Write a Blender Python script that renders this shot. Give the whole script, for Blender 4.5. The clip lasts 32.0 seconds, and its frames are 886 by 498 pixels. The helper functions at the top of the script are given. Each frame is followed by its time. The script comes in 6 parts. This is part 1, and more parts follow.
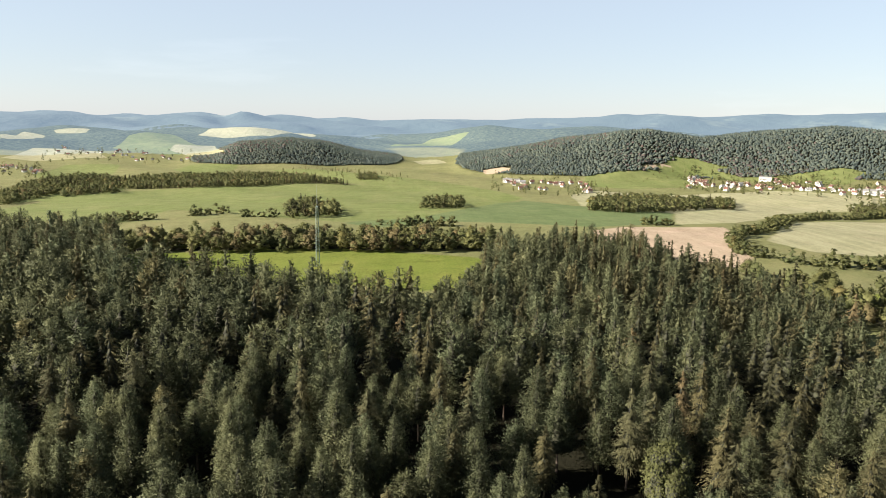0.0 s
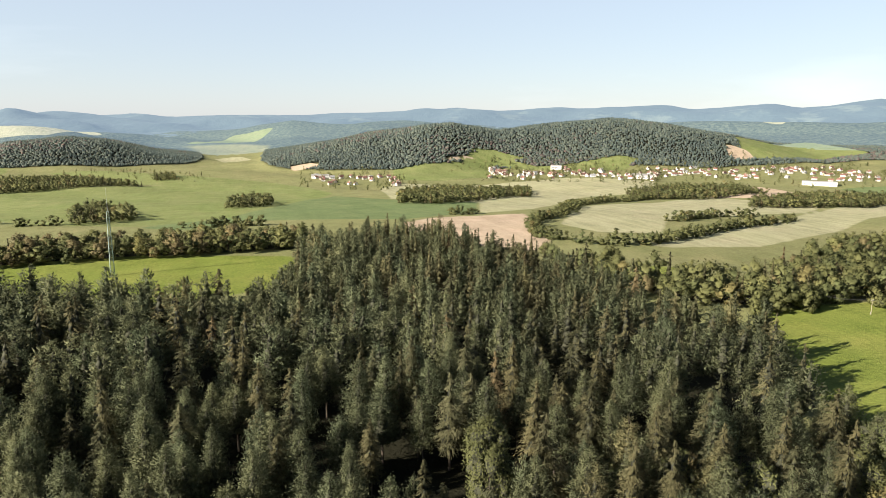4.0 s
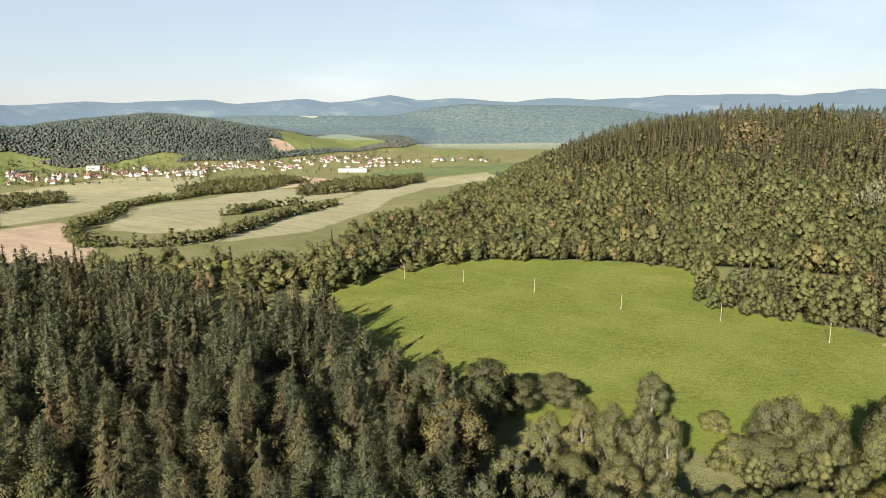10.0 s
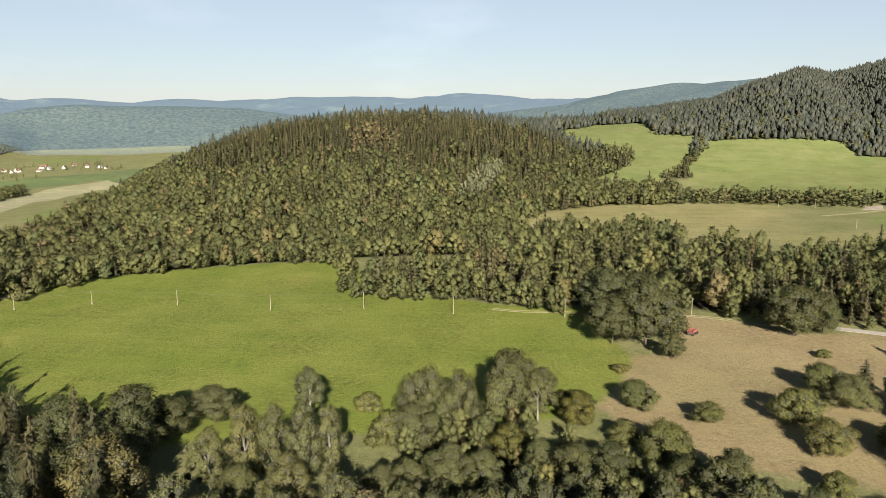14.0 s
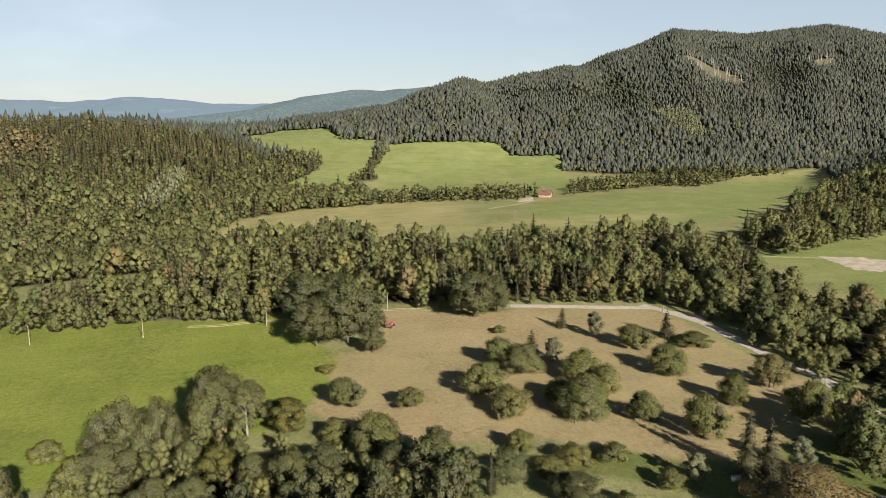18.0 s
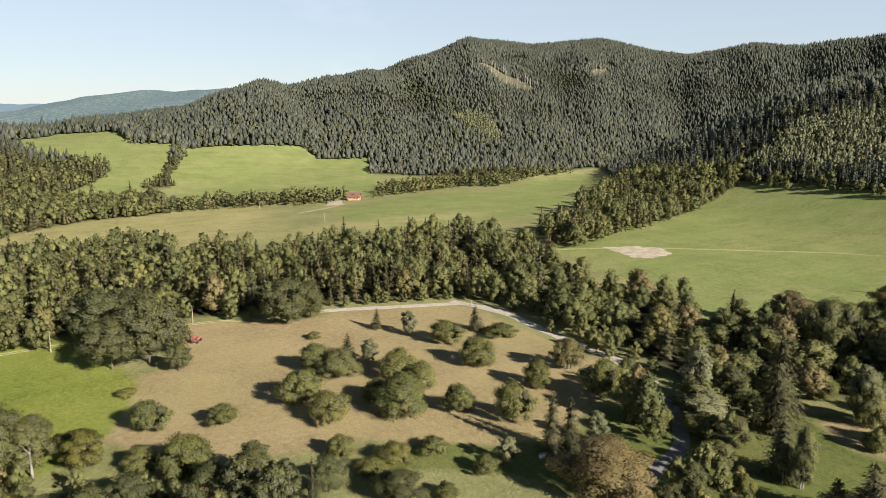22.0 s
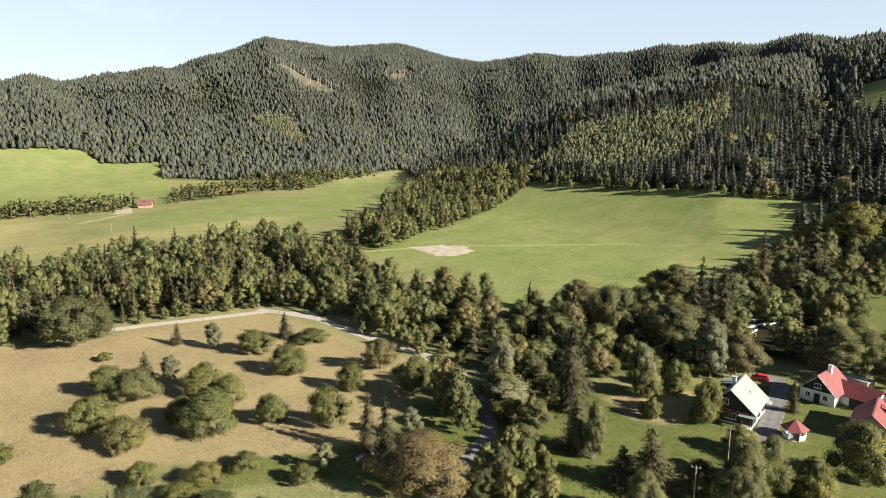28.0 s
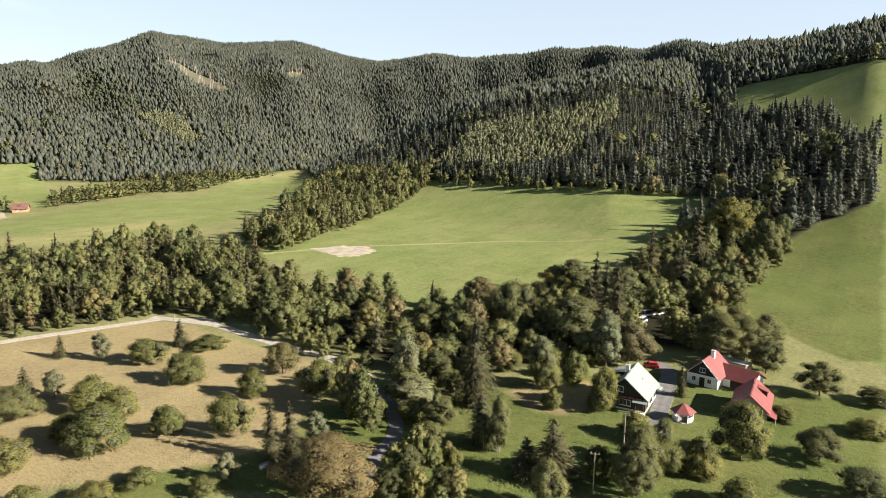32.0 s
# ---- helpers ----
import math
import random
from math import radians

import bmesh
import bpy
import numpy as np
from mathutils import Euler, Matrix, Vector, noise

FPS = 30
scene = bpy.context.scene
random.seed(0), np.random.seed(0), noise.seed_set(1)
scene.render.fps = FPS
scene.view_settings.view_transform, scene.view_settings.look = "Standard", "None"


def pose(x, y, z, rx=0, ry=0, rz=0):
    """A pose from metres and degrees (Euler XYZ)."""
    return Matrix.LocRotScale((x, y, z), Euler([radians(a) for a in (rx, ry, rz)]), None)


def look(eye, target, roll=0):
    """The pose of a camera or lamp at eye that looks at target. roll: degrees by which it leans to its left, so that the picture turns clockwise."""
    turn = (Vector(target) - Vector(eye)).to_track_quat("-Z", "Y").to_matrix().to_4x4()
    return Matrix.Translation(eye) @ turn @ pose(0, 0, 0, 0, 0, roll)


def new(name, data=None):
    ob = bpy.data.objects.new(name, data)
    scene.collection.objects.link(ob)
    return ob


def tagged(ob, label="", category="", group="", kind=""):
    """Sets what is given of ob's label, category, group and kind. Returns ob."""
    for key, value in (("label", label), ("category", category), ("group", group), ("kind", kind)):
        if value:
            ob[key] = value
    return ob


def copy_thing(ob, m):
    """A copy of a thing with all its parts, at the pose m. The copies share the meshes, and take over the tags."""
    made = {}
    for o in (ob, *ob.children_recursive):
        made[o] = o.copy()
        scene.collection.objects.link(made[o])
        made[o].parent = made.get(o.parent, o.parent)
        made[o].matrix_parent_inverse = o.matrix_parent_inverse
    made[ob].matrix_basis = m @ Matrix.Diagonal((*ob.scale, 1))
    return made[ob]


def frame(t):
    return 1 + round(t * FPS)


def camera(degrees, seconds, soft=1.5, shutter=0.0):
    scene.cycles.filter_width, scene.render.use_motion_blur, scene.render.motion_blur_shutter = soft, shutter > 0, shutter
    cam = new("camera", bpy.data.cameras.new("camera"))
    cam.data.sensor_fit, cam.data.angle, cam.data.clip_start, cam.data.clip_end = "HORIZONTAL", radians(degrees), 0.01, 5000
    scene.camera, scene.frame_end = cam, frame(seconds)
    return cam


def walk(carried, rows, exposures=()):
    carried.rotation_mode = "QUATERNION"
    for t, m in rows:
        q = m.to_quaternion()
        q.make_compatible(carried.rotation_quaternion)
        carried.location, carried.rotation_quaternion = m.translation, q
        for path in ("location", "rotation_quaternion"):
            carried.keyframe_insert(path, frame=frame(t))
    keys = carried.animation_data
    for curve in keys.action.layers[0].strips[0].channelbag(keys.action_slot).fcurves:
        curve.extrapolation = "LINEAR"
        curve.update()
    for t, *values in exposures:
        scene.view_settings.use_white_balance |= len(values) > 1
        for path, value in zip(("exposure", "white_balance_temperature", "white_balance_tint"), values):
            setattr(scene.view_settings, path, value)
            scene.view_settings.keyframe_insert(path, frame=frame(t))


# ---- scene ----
# ---- camera ----
cam = camera(65.36, 32.0, soft=0.6)

# seconds, heading clockwise from north, pitch and lean, in degrees: a drone that hovers and turns
TURN = [
    (0, 0.00, -10.34, -0.87), (0.5, 0.54, -10.38, -0.85), (1, 2.37, -10.43, -0.73), (1.5, 4.15, -10.45, -0.57),
    (2, 6.24, -10.50, -0.51), (2.5, 8.33, -10.54, -0.39), (3, 11.57, -10.60, -0.24), (3.5, 13.80, -10.60, -0.25),
    (5.5, 21.90, -10.73, -0.21), (6, 24.59, -10.76, -0.18), (6.5, 27.69, -10.77, -0.17), (7, 31.04, -10.81, -0.11),
    (7.5, 34.40, -10.86, -0.00), (8, 37.94, -10.89, 0.01), (8.5, 41.46, -10.90, 0.14), (9, 44.82, -10.94, 0.14),
    (9.5, 48.21, -10.99, 0.15), (10, 51.62, -11.01, 0.20), (10.5, 55.20, -11.04, 0.25), (11, 58.71, -11.01, 0.13),
    (11.5, 62.19, -11.03, 0.14), (12, 65.96, -11.04, 0.20), (12.5, 69.88, -11.03, 0.33), (13, 73.71, -11.02, 0.40),
    (13.5, 77.49, -11.02, 0.41), (14, 81.09, -11.04, 0.35), (14.5, 84.25, -11.00, 0.34), (16.5, 96.65, -10.86, 0.40),
    (17, 99.49, -10.78, 0.37), (17.5, 102.78, -10.76, 0.32), (18, 106.33, -10.76, 0.37), (18.5, 108.75, -10.74, 0.41),
    (19, 110.98, -10.70, 0.31), (19.5, 113.21, -10.70, 0.29), (20, 115.55, -10.71, 0.29), (20.5, 117.56, -10.67, 0.25),
    (21, 119.21, -10.65, 0.18), (21.5, 120.67, -10.61, 0.14), (22, 122.15, -10.57, 0.11), (22.5, 123.33, -10.52, -0.00),
    (23, 124.71, -10.49, -0.05), (23.5, 126.07, -10.45, -0.01), (24, 127.15, -10.42, -0.12), (24.5, 128.39, -10.36, -0.15),
    (25, 129.52, -10.32, -0.20), (25.5, 131.37, -10.32, -0.11), (27.5, 136.56, -10.27, -0.23), (28, 138.24, -10.30, -0.37),
    (28.5, 139.74, -10.31, -0.41), (29, 140.89, -10.32, -0.44), (29.5, 141.95, -10.30, -0.40), (30, 142.98, -10.34, -0.49),
    (30.5, 143.59, -10.31, -0.49), (31, 144.38, -10.28, -0.54), (31.5, 145.49, -10.30, -0.61), (32, 146.45, -10.27, -0.59),
]
walk(cam, [(t, pose(0, 0, 60.0, 90 + pitch, 0, -heading) @ pose(0, 0, 0, 0, 0, -lean)) for t, heading, pitch, lean in TURN],
     exposures=[(0, 1.18), (6, 1.18), (10, 1.04), (13, 0.90), (18, 0.82), (21, 0.95), (25, 1.14), (28, 1.26), (32, 1.34)])

# ---- light ----
SUN_AZ, SUN_EL = 256.0, 24.5
world = bpy.data.worlds.new("world")
world.use_nodes = True
scene.world = world
wn = world.node_tree
sky = wn.nodes.new("ShaderNodeTexSky")
sky.sky_type, sky.sun_disc = "NISHITA", False
sky.sun_elevation, sky.sun_rotation = radians(SUN_EL), radians(SUN_AZ)
sky.air_density, sky.dust_density, sky.ozone_density = 1.0, 0.3, 1.5
wn.nodes["Background"].inputs["Strength"].default_value = 0.024
# haze that brightens the sky towards the horizon
where = wn.nodes.new("ShaderNodeTexCoord")
split = wn.nodes.new("ShaderNodeSeparateXYZ")
wn.links.new(where.outputs["Generated"], split.inputs[0])
height = wn.nodes.new("ShaderNodeMapRange")
height.interpolation_type = "SMOOTHSTEP"
height.inputs["From Min"].default_value, height.inputs["From Max"].default_value = 0.16, 0.5
height.inputs["To Min"].default_value, height.inputs["To Max"].default_value = 1.0, 0.0
wn.links.new(split.outputs["Z"], height.inputs["Value"])
haze = wn.nodes.new("ShaderNodeVectorMath")
haze.operation = "SCALE"
haze.inputs[0].default_value = (8.7, 9.7, 11.2)
wn.links.new(height.outputs[0], haze.inputs["Scale"])
veil = wn.nodes.new("ShaderNodeVectorMath")
veil.operation = "ADD"
wn.links.new(haze.outputs[0], veil.inputs[1])
wn.links.new(sky.outputs[0], veil.inputs[0])
# thin high cloud
drift = wn.nodes.new("ShaderNodeMapping")
drift.inputs["Scale"].default_value, drift.inputs["Rotation"].default_value = (1.0, 3.0, 9.0), (0, 0, radians(35))
wn.links.new(where.outputs["Generated"], drift.inputs["Vector"])
cloud = wn.nodes.new("ShaderNodeTexNoise")
cloud.inputs["Scale"].default_value, cloud.inputs["Detail"].default_value, cloud.inputs["Roughness"].default_value = 1.3, 7.0, 0.55
wn.links.new(drift.outputs[0], cloud.inputs["Vector"])
thin = wn.nodes.new("ShaderNodeMapRange")
thin.inputs["From Min"].default_value, thin.inputs["From Max"].default_value, thin.inputs["To Max"].default_value = 0.55, 0.8, 0.10
wn.links.new(cloud.outputs[0], thin.inputs["Value"])
cirrus = wn.nodes.new("ShaderNodeMix")
cirrus.data_type = "RGBA"
wn.links.new(thin.outputs[0], cirrus.inputs[0])
wn.links.new(veil.outputs[0], cirrus.inputs[6])
cirrus.inputs[7].default_value = (39.0, 40.0, 41.0, 1)
wn.links.new(cirrus.outputs[2], wn.nodes["Background"].inputs["Color"])
sun = new("sun", bpy.data.lights.new("sun", "SUN"))
sun.data.energy, sun.data.angle, sun.data.color = 5.9, radians(0.53), (1.0, 0.90, 0.79)
toward_sun = Vector((math.sin(radians(SUN_AZ)) * math.cos(radians(SUN_EL)), math.cos(radians(SUN_AZ)) * math.cos(radians(SUN_EL)), math.sin(radians(SUN_EL))))
sun.matrix_world = look(toward_sun * 300, (0, 0, 0))


# ---- materials ----
def shader(name, rough=0.9):
    m = bpy.data.materials.new(name)
    m.use_nodes = True
    b = m.node_tree.nodes["Principled BSDF"]
    b.inputs["Roughness"].default_value = rough
    return m, m.node_tree, b


def node(nt, kind, values=(), data_type="", operation="", attribute_name=""):
    n = nt.nodes.new("ShaderNode" + kind)
    if data_type:
        n.data_type = data_type
    if operation:
        n.operation = operation
    if attribute_name:
        n.attribute_name = attribute_name
    for k, v in values:
        if hasattr(v, "is_linked"):
            nt.links.new(v, n.inputs[k])
        else:
            n.inputs[k].default_value = v
    return n


def blend(nt, a, b, fac):
    n = node(nt, "Mix", data_type="RGBA")
    for k, v in (("Factor", fac), ("A", a), ("B", b)):
        sock = [s for s in n.inputs if s.name == k and (s.type == "RGBA" if k != "Factor" else s.type == "VALUE")][0]
        if hasattr(v, "is_linked"):
            nt.links.new(v, sock)
        else:
            sock.default_value = v if k == "Factor" else (*v, 1)
    return [s for s in n.outputs if s.type == "RGBA"][0]


def calc(nt, op, a, b=0.0, clamp=False):
    n = node(nt, "Math", ((0, a), (1, b)), operation=op)
    n.use_clamp = clamp
    return n.outputs[0]


def span(nt, v, lo, hi):
    """v mapped from lo..hi to 0..1, clamped."""
    n = node(nt, "MapRange", (("Value", v), ("From Min", lo), ("From Max", hi)))
    return n.outputs[0]


def grain(nt, scale, detail=4.0, rough=0.6, stretch=None, turn=0.0):
    g = node(nt, "NewGeometry")
    vec = g.outputs["Position"]
    if stretch:
        mp = node(nt, "Mapping", (("Vector", vec), ("Scale", stretch), ("Rotation", (0, 0, radians(turn)))))
        vec = mp.outputs[0]
    n = node(nt, "TexNoise", (("Vector", vec), ("Scale", scale), ("Detail", detail), ("Roughness", rough)))
    return n.outputs[0]


def bumped(nt, b, height, strength, distance):
    n = node(nt, "Bump", (("Height", height), ("Strength", strength), ("Distance", distance)))
    nt.links.new(n.outputs[0], b.inputs["Normal"])


def plain(name, colour, rough=0.8, vary=0.15, scale=3.0, metal=0.0, bump=0.0):
    m, nt, b = shader(name, rough)
    n = span(nt, grain(nt, scale), 0.3, 0.7)
    lo, hi = ([min(1, c * f) for c in colour] for f in (1 - vary, 1 + vary))
    nt.links.new(blend(nt, lo, hi, n), b.inputs["Base Color"])
    b.inputs["Metallic"].default_value = metal
    if bump:
        bumped(nt, b, grain(nt, scale * 4), bump, 0.05)
    return m


def foliage(name, dark, light, odd, odd_share=0.06, rough=0.75, fine=1.1):
    """Leaves: the tint differs from tree to tree and from spray to spray."""
    m, nt, b = shader(name, rough)
    a = node(nt, "Attribute", attribute_name="tint").outputs["Fac"]
    o = node(nt, "ObjectInfo").outputs["Random"]
    t = calc(nt, "FRACT", calc(nt, "ADD", a, o))
    isl = node(nt, "NewGeometry").outputs["Random Per Island"]
    c = blend(nt, dark, light, calc(nt, "ADD", calc(nt, "MULTIPLY", t, 0.85), calc(nt, "MULTIPLY", isl, 0.24)))
    hue = calc(nt, "FRACT", calc(nt, "MULTIPLY", t, 7.3))
    c = blend(nt, c, [light[0] * 0.55, light[1] * 0.72, light[2] * 0.85], calc(nt, "MULTIPLY", span(nt, hue, 0.6, 1.0), 0.55))
    stand = span(nt, grain(nt, 0.016, 4), 0.40, 0.60)
    c = blend(nt, c, [d * 0.85 + 0.002 for d in dark], calc(nt, "MULTIPLY", stand, 0.42))
    c = blend(nt, c, odd, calc(nt, "MULTIPLY", calc(nt, "GREATER_THAN", t, 1 - odd_share), 0.6))
    leaves = span(nt, grain(nt, fine, 5, 0.75), 0.36, 0.60)
    c = blend(nt, [d * 0.8 for d in dark], c, calc(nt, "ADD", calc(nt, "MULTIPLY", leaves, 0.42), 0.58))
    nt.links.new(c, b.inputs["Base Color"])
    bumped(nt, b, grain(nt, fine * 0.8, 4, 0.7), 0.4, 0.6 / fine)
    b.inputs["Specular IOR Level"].default_value = 0.15
    tr = node(nt, "BsdfTranslucent")
    nt.links.new(c, tr.inputs["Color"])
    mx = node(nt, "MixShader", ((0, 0.34), (1, b.outputs[0]), (2, tr.outputs[0])))
    nt.links.new(mx.outputs[0], nt.nodes["Material Output"].inputs["Surface"])
    return m


SPRUCE = foliage("spruce_needles", (0.067, 0.068, 0.034), (0.219, 0.195, 0.094), (0.228, 0.161, 0.085), 0.03, fine=1.6)
PINE = foliage("pine_needles", (0.078, 0.091, 0.048), (0.222, 0.229, 0.114), (0.212, 0.180, 0.082), 0.04, fine=1.6)
LEAF = foliage("broad_leaves", (0.102, 0.112, 0.044), (0.224, 0.224, 0.086), (0.250, 0.200, 0.084), 0.04)
BIRCH = foliage("birch_leaves", (0.146, 0.154, 0.059), (0.255, 0.254, 0.098), (0.259, 0.229, 0.082), 0.06)
APPLE = foliage("orchard_leaves", (0.124, 0.134, 0.041), (0.287, 0.282, 0.087), (0.261, 0.224, 0.068), 0.08)
LARCH = foliage("young_conifer_needles", (0.186, 0.200, 0.110), (0.328, 0.326, 0.179), (0.311, 0.268, 0.138), 0.05)
RUST = foliage("rust_leaves", (0.174, 0.146, 0.070), (0.264, 0.222, 0.106), (0.300, 0.228, 0.102), 0.1)
BARK = plain("bark", (0.11, 0.085, 0.065), 0.95, 0.35, 6.0, bump=0.4)
# dark crown cores: twigs, with the shade among them put into the colour
TWIG_SHADE = plain("twig_shade_cores", (0.042, 0.044, 0.024), 0.95, 0.3, 1.5)
BARE_WOOD = plain("bare_wood", (0.30, 0.27, 0.24), 0.9, 0.25, 2.0)
BIRCH_BARK = plain("birch_bark", (0.24, 0.22, 0.19), 0.8, 0.3, 9.0)


def ground_material(name, haze):
    m, nt, b = shader(name, 0.95)
    b.inputs["Specular IOR Level"].default_value = 0.1
    speck = span(nt, grain(nt, 0.8, 8, 0.85), 0.44, 0.58)
    fine, mid, broad = span(nt, grain(nt, 1.6, 6), 0.3, 0.7), span(nt, grain(nt, 0.09, 5), 0.3, 0.7), span(nt, grain(nt, 0.018, 4), 0.3, 0.7)
    mown = span(nt, grain(nt, 0.16, 4, 0.6, (1, 0.1, 1), 25), 0.4, 0.7)

    tuft = calc(nt, "MULTIPLY", span(nt, grain(nt, 0.55, 7, 0.75), 0.40, 0.62), span(nt, grain(nt, 0.05, 4, 0.7), 0.42, 0.62))
    bald = span(nt, grain(nt, 0.035, 6, 0.7), 0.50, 0.72)
    track = span(nt, grain(nt, 0.6, 3, 0.5, (1, 0.03, 1), -20), 0.45, 0.75)

    def sward(a, c, d, mow=0.3):
        lo = blend(nt, a, c, mid)
        lo = blend(nt, lo, d, calc(nt, "MULTIPLY", broad, 0.8))
        lo = blend(nt, lo, [d[0] * 1.25, d[1] * 1.12, d[2] * 1.2], calc(nt, "MULTIPLY", bald, 0.7))
        lo = blend(nt, lo, [v * 0.50 for v in a], calc(nt, "MULTIPLY", tuft, 0.7))
        lo = blend(nt, lo, [v * 0.62 for v in a], calc(nt, "MULTIPLY", fine, 0.3))
        lo = blend(nt, lo, [v * 0.55 for v in a], calc(nt, "MULTIPLY", speck, 0.42))
        lo = blend(nt, lo, [v * 0.8 for v in a], calc(nt, "MULTIPLY", track, 0.3))
        return blend(nt, lo, [v * 1.3 for v in d], calc(nt, "MULTIPLY", mown, mow))

    # open grass, with some blue in its colour for haze over the valley
    col = sward((0.205, 0.222, 0.088), (0.245, 0.255, 0.106), (0.285, 0.272, 0.130), 0.1)
    edge = calc(nt, "MULTIPLY", calc(nt, "SUBTRACT", mid, 0.5), 2.0)

    def over(col, key, new_col, soft=1.2, grow=0.0):
        d = node(nt, "Attribute", attribute_name=key).outputs["Fac"]
        return blend(nt, col, new_col, span(nt, calc(nt, "ADD", d, edge), -soft - grow, soft - grow))

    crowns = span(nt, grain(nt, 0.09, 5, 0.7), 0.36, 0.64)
    # woodland floor near black: the shade under the trees is in its colour
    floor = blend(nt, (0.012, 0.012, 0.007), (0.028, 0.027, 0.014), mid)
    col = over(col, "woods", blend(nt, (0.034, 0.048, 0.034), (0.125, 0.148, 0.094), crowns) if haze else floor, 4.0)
    col = over(col, "crop", sward((0.141, 0.195, 0.077), (0.167, 0.224, 0.089), (0.194, 0.237, 0.101), 0.15))
    col = over(col, "pasture", sward((0.176, 0.228, 0.068), (0.212, 0.256, 0.084), (0.258, 0.268, 0.114), 0.15), 1.2, 4.0)
    col = over(col, "stubble", sward((0.336, 0.340, 0.182), (0.405, 0.400, 0.230), (0.447, 0.422, 0.269), 0.3))
    col = over(col, "hay", sward((0.266, 0.264, 0.102), (0.323, 0.303, 0.132), (0.363, 0.325, 0.162), 0.2), 12.0, 8.0)
    col = over(col, "straw", sward((0.461, 0.358, 0.245), (0.537, 0.426, 0.301), (0.570, 0.459, 0.335), 0.2))
    col = over(col, "cleared", sward((0.13, 0.12, 0.08), (0.17, 0.15, 0.11), (0.12, 0.12, 0.07), 0.1))
    col = over(col, "lawn", sward((0.106, 0.146, 0.038), (0.140, 0.174, 0.046), (0.176, 0.176, 0.066), 0.1))
    col = over(col, "dry", sward((0.345, 0.272, 0.150), (0.415, 0.325, 0.188), (0.285, 0.258, 0.116), 0.15))
    col = over(col, "meadow", sward((0.160, 0.216, 0.036), (0.196, 0.248, 0.046), (0.254, 0.266, 0.070), 0.12), 1.2, 6.0)
    nt.links.new(col, b.inputs["Base Color"])
    # haze is painted on: the hill surface itself glows faintly blue
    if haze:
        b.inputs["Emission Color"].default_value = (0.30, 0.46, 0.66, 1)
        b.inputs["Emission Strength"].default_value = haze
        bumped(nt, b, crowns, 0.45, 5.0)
    else:
        bumped(nt, b, calc(nt, "ADD", fine, tuft), 0.5, 0.22)
    return m


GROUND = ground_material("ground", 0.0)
HILL_GROUND = ground_material("haze_glow_hills", 0.155)


def far_hills():
    """Distant ranges, the blue of the air before them painted as base colour and glow."""
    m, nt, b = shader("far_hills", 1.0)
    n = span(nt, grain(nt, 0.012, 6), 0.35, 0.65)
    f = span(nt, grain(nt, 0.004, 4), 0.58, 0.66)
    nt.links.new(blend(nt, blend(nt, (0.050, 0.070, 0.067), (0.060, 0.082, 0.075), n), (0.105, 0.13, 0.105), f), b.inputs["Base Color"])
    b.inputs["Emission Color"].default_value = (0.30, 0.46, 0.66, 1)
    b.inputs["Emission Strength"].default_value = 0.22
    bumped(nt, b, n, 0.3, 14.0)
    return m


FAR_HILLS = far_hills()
# trees across the valley: paler and bluer, haze mixed into the base colour
FAR_SPRUCE = foliage("hazed_needles", (0.107, 0.138, 0.125), (0.151, 0.186, 0.156), (0.145, 0.151, 0.112), 0.05, fine=0.35)
FAR_LEAF = foliage("hazed_leaves", (0.132, 0.160, 0.128), (0.185, 0.209, 0.161), (0.158, 0.163, 0.116), 0.05, fine=0.35)
FAR_RUST = foliage("hazed_brown_leaves", (0.131, 0.119, 0.106), (0.201, 0.161, 0.135), (0.217, 0.154, 0.127), 0.1, fine=0.35)
MOUNTAIN_SPRUCE = foliage("mountain_needles", (0.075, 0.086, 0.068), (0.171, 0.180, 0.131), (0.138, 0.125, 0.083), 0.06, fine=0.35)
MOUNTAIN_YOUNG = foliage("plantation_needles", (0.066, 0.078, 0.047), (0.123, 0.133, 0.079), (0.128, 0.111, 0.072), 0.05, fine=0.35)

# ---- terrain ----


def ease(a, b, v):
    """0 below a, 1 above b, smooth between."""
    u = np.clip((v - a) / (b - a), 0, 1)
    return u * u * (3 - 2 * u)


def ridge(az, r, nodes, back=1.5, drop=0.5):
    """Height of a range of hills: nodes give bearing, foot, crest distance and crest height."""
    n = np.array(nodes, float).T
    foot, crest, top = (np.interp(az, n[0], n[k]) for k in (1, 2, 3))
    return top * ease(foot, crest, r) * (1 - drop * ease(crest, crest * back, r))


HILL_NEAR = [(46, 330, 760, 0), (55.5, 330, 760, 3), (59, 330, 760, 26), (61.7, 330, 760, 41), (64.5, 330, 760, 53), (67, 330, 760, 60),
             (70, 330, 760, 65), (74.5, 330, 760, 68), (79, 330, 770, 63), (83.6, 340, 790, 55), (88, 380, 800, 44), (92, 440, 820, 24),
             (97, 480, 850, 8), (101, 500, 850, 0)]
MOUNTAIN = [(72.0, 520, 950, 0), (78.0, 520, 950, 30), (84.0, 520, 950, 44), (92.0, 500, 1000, 46), (97.0, 520, 1020, 56), (102.0, 560, 1080, 75),
       (107.9, 585, 1271, 121), (112.3, 612, 1371, 122), (116.9, 637, 1489, 160), (120.9, 620, 1643, 198), (124.2, 603, 1775, 247),
       (129.2, 605, 1850, 236), (134.3, 734, 1850, 248), (141.1, 871, 1709, 196), (145.4, 908, 1629, 204), (153.5, 907, 1508, 198),
       (158.0, 875, 1440, 206), (167.7, 281, 1128, 165), (169.6, 277, 1078, 166), (173.9, 270, 1001, 165), (177.6, 261, 955, 172),
       (195.0, 250, 900, 150), (240.0, 250, 900, 90)]
